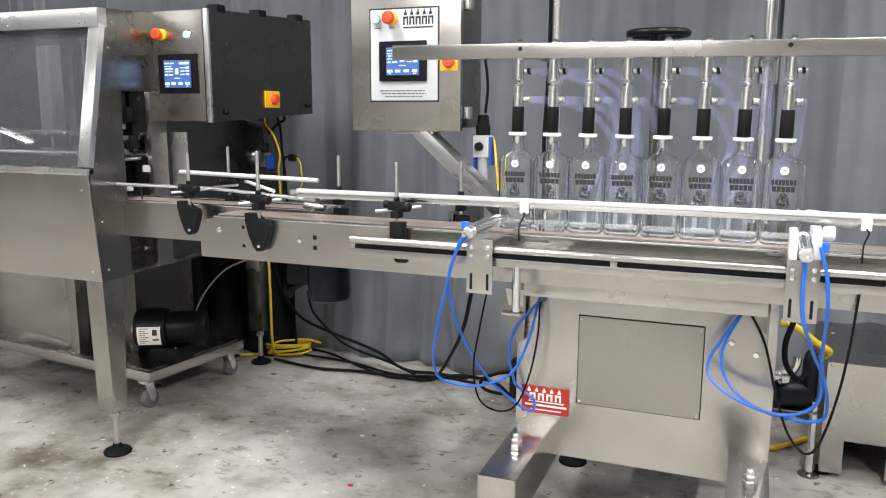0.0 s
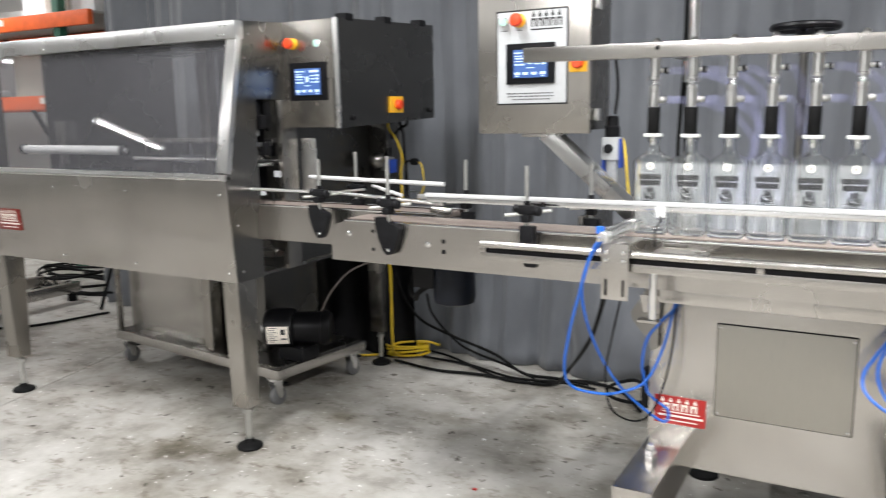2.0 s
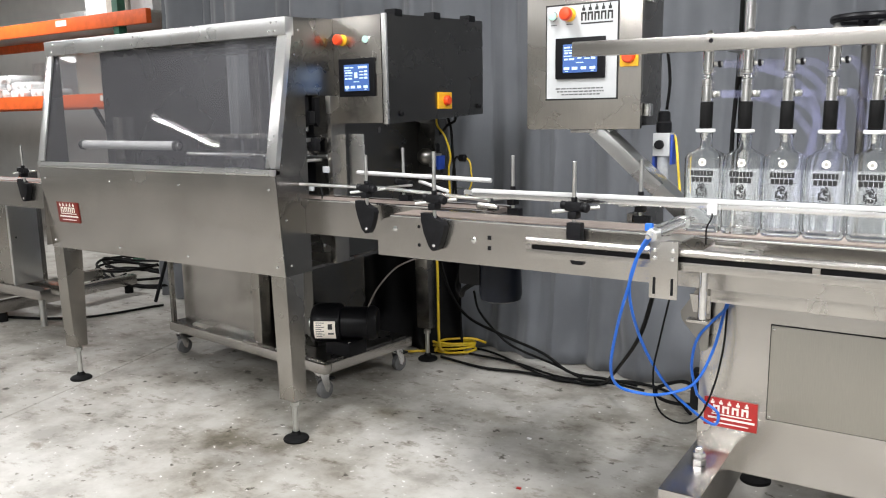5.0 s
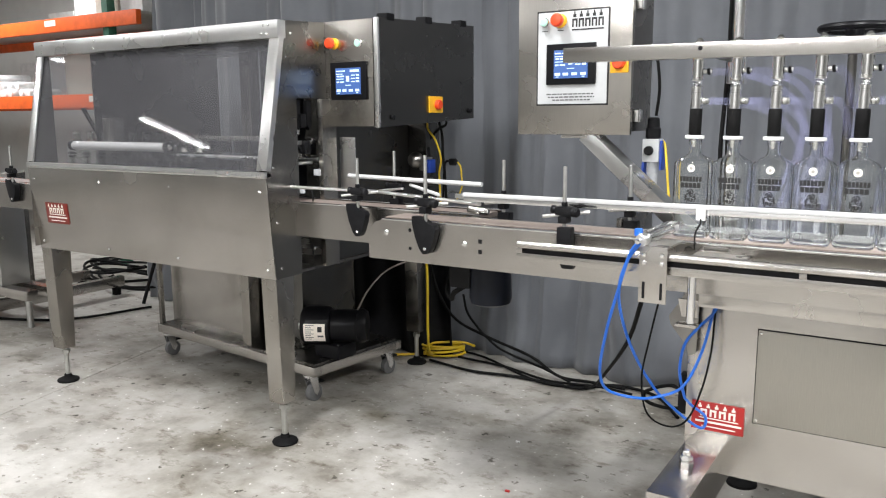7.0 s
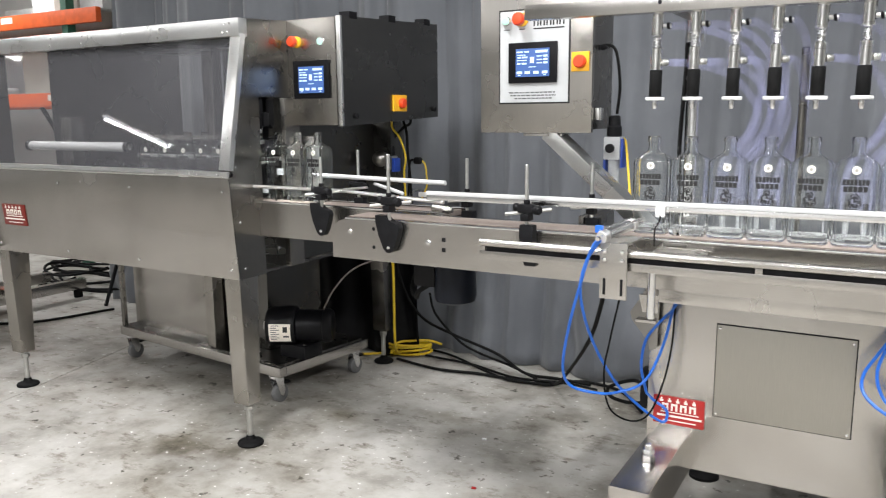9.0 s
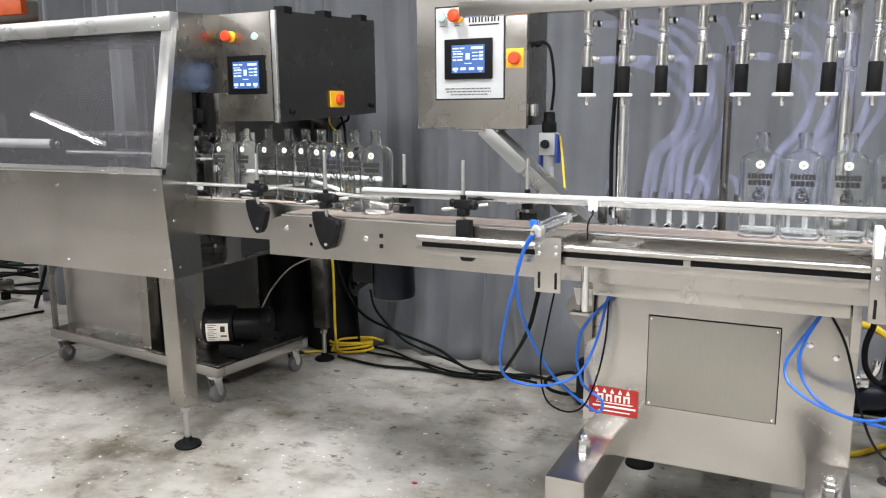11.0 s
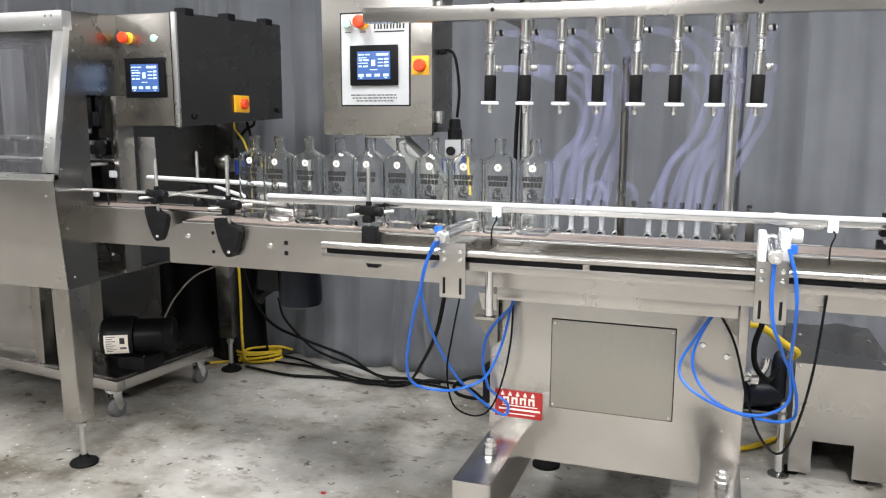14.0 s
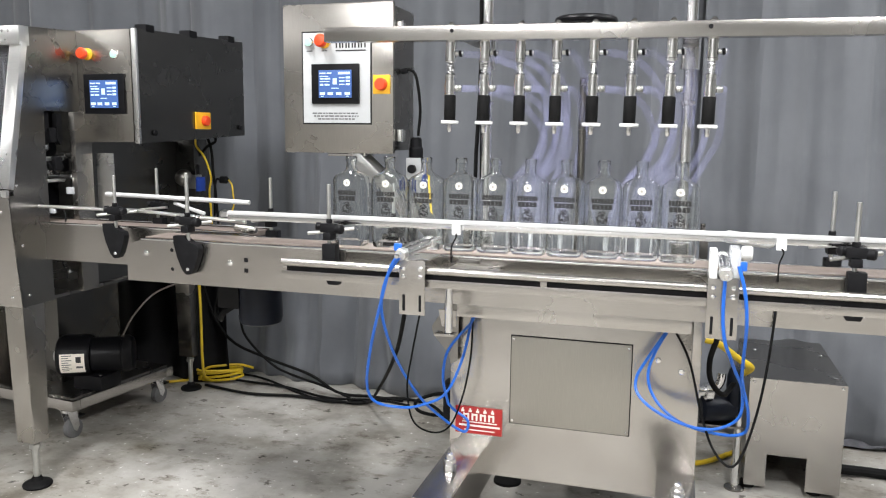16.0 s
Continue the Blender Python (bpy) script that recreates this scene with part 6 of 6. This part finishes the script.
def motions():
    # the bar stays down while filling, lifts, and stays up
    lift = [(0, DOWN), (8.17, DOWN), (8.3, DOWN + 0.024), (8.45, UP - 0.018), (8.57, UP), (16, UP)]
    walk(HANDWHEEL, [(t, pose(-0.087, 2.72, WHEEL_Z + z - DOWN)) for t, z in lift])
    walk(NOZZLE_BAR, [(t, pose(0, 2.46, z, 0, SAG, 0)) for t, z in lift])
    for n in NOZZLES:
        x, y, z = n.location
        walk(n, [(t, pose(x, y, z - d)) for t, d in ((0, 0.0), (8.2, 0.0), (8.3, 0.006), (8.4, 0.017), (16, 0.017))])
    # the filled set leaves to the right
    for k, bottle in enumerate(FILLED):
        x = NOZZLE_X[k]
        rows = [(0, x), (9.2, x), (9.4, x + 0.02), (9.7, x + 0.09), (16, x + 0.09 + 0.252 * 6.3)]
        walk(bottle, [(t, pose(u, 2.478, BELT_Z)) for t, u in rows])
        layers = [c for c in bottle.children if c.name.startswith("foam_layer")]
        for j, layer in enumerate(layers):
            up = 0.0051 * j
            low = 0.00003 * j
            rows = [(0, low), (0.2, low + 0.3 * up), (0.45 + 0.02 * k, low + 0.8 * up), (1.2, up), (3.8, up), (5.2, 0.8 * up + 0.2 * low), (6.3, 0.3 * up + 0.7 * low), (7.2, low), (16, low)]
            walk(layer, [(t, pose(0, 0, z)) for t, z in rows])
    # the next ten come out of the rinser and cross to the front belt
    def lead(t):
        pts = [(0, -4.75), (5.2, -4.75), (5.6, -4.5), (7.3, -2.10), (8.0, -1.93), (9.0, -1.68), (11.3, -0.955), (12.5, -0.64), (14.5, -0.165), (16, 0.189)]
        for (a, u), (b, v) in zip(pts, pts[1:]):
            if t <= b:
                return u + (v - u) * (t - a) / (b - a)
        return pts[-1][1]
    def side(x):
        s = min(1, max(0, (x + 1.6) / 0.65))
        return 2.71 - 0.232 * s * s * (3 - 2 * s)
    times = [0, 5.2, 5.6, 6.2, 6.8, 7.3] + [7.5 + 0.25 * k for k in range(35)]
    gaps = [0.0938 * k + (0.004 * (k - 6) ** 2 if k > 6 else 0.0) for k in range(10)]
    for k, bottle in enumerate(EMPTY):
        rows = []
        for t in times:
            x = lead(t) - gaps[k]
            rows.append((t, pose(x, side(x), BELT_Z, 0, 0, 4 * math.sin(1.3 * k) * min(1, max(0, (x + 1.7) / 0.4)))))
        walk(bottle, rows)


motions()
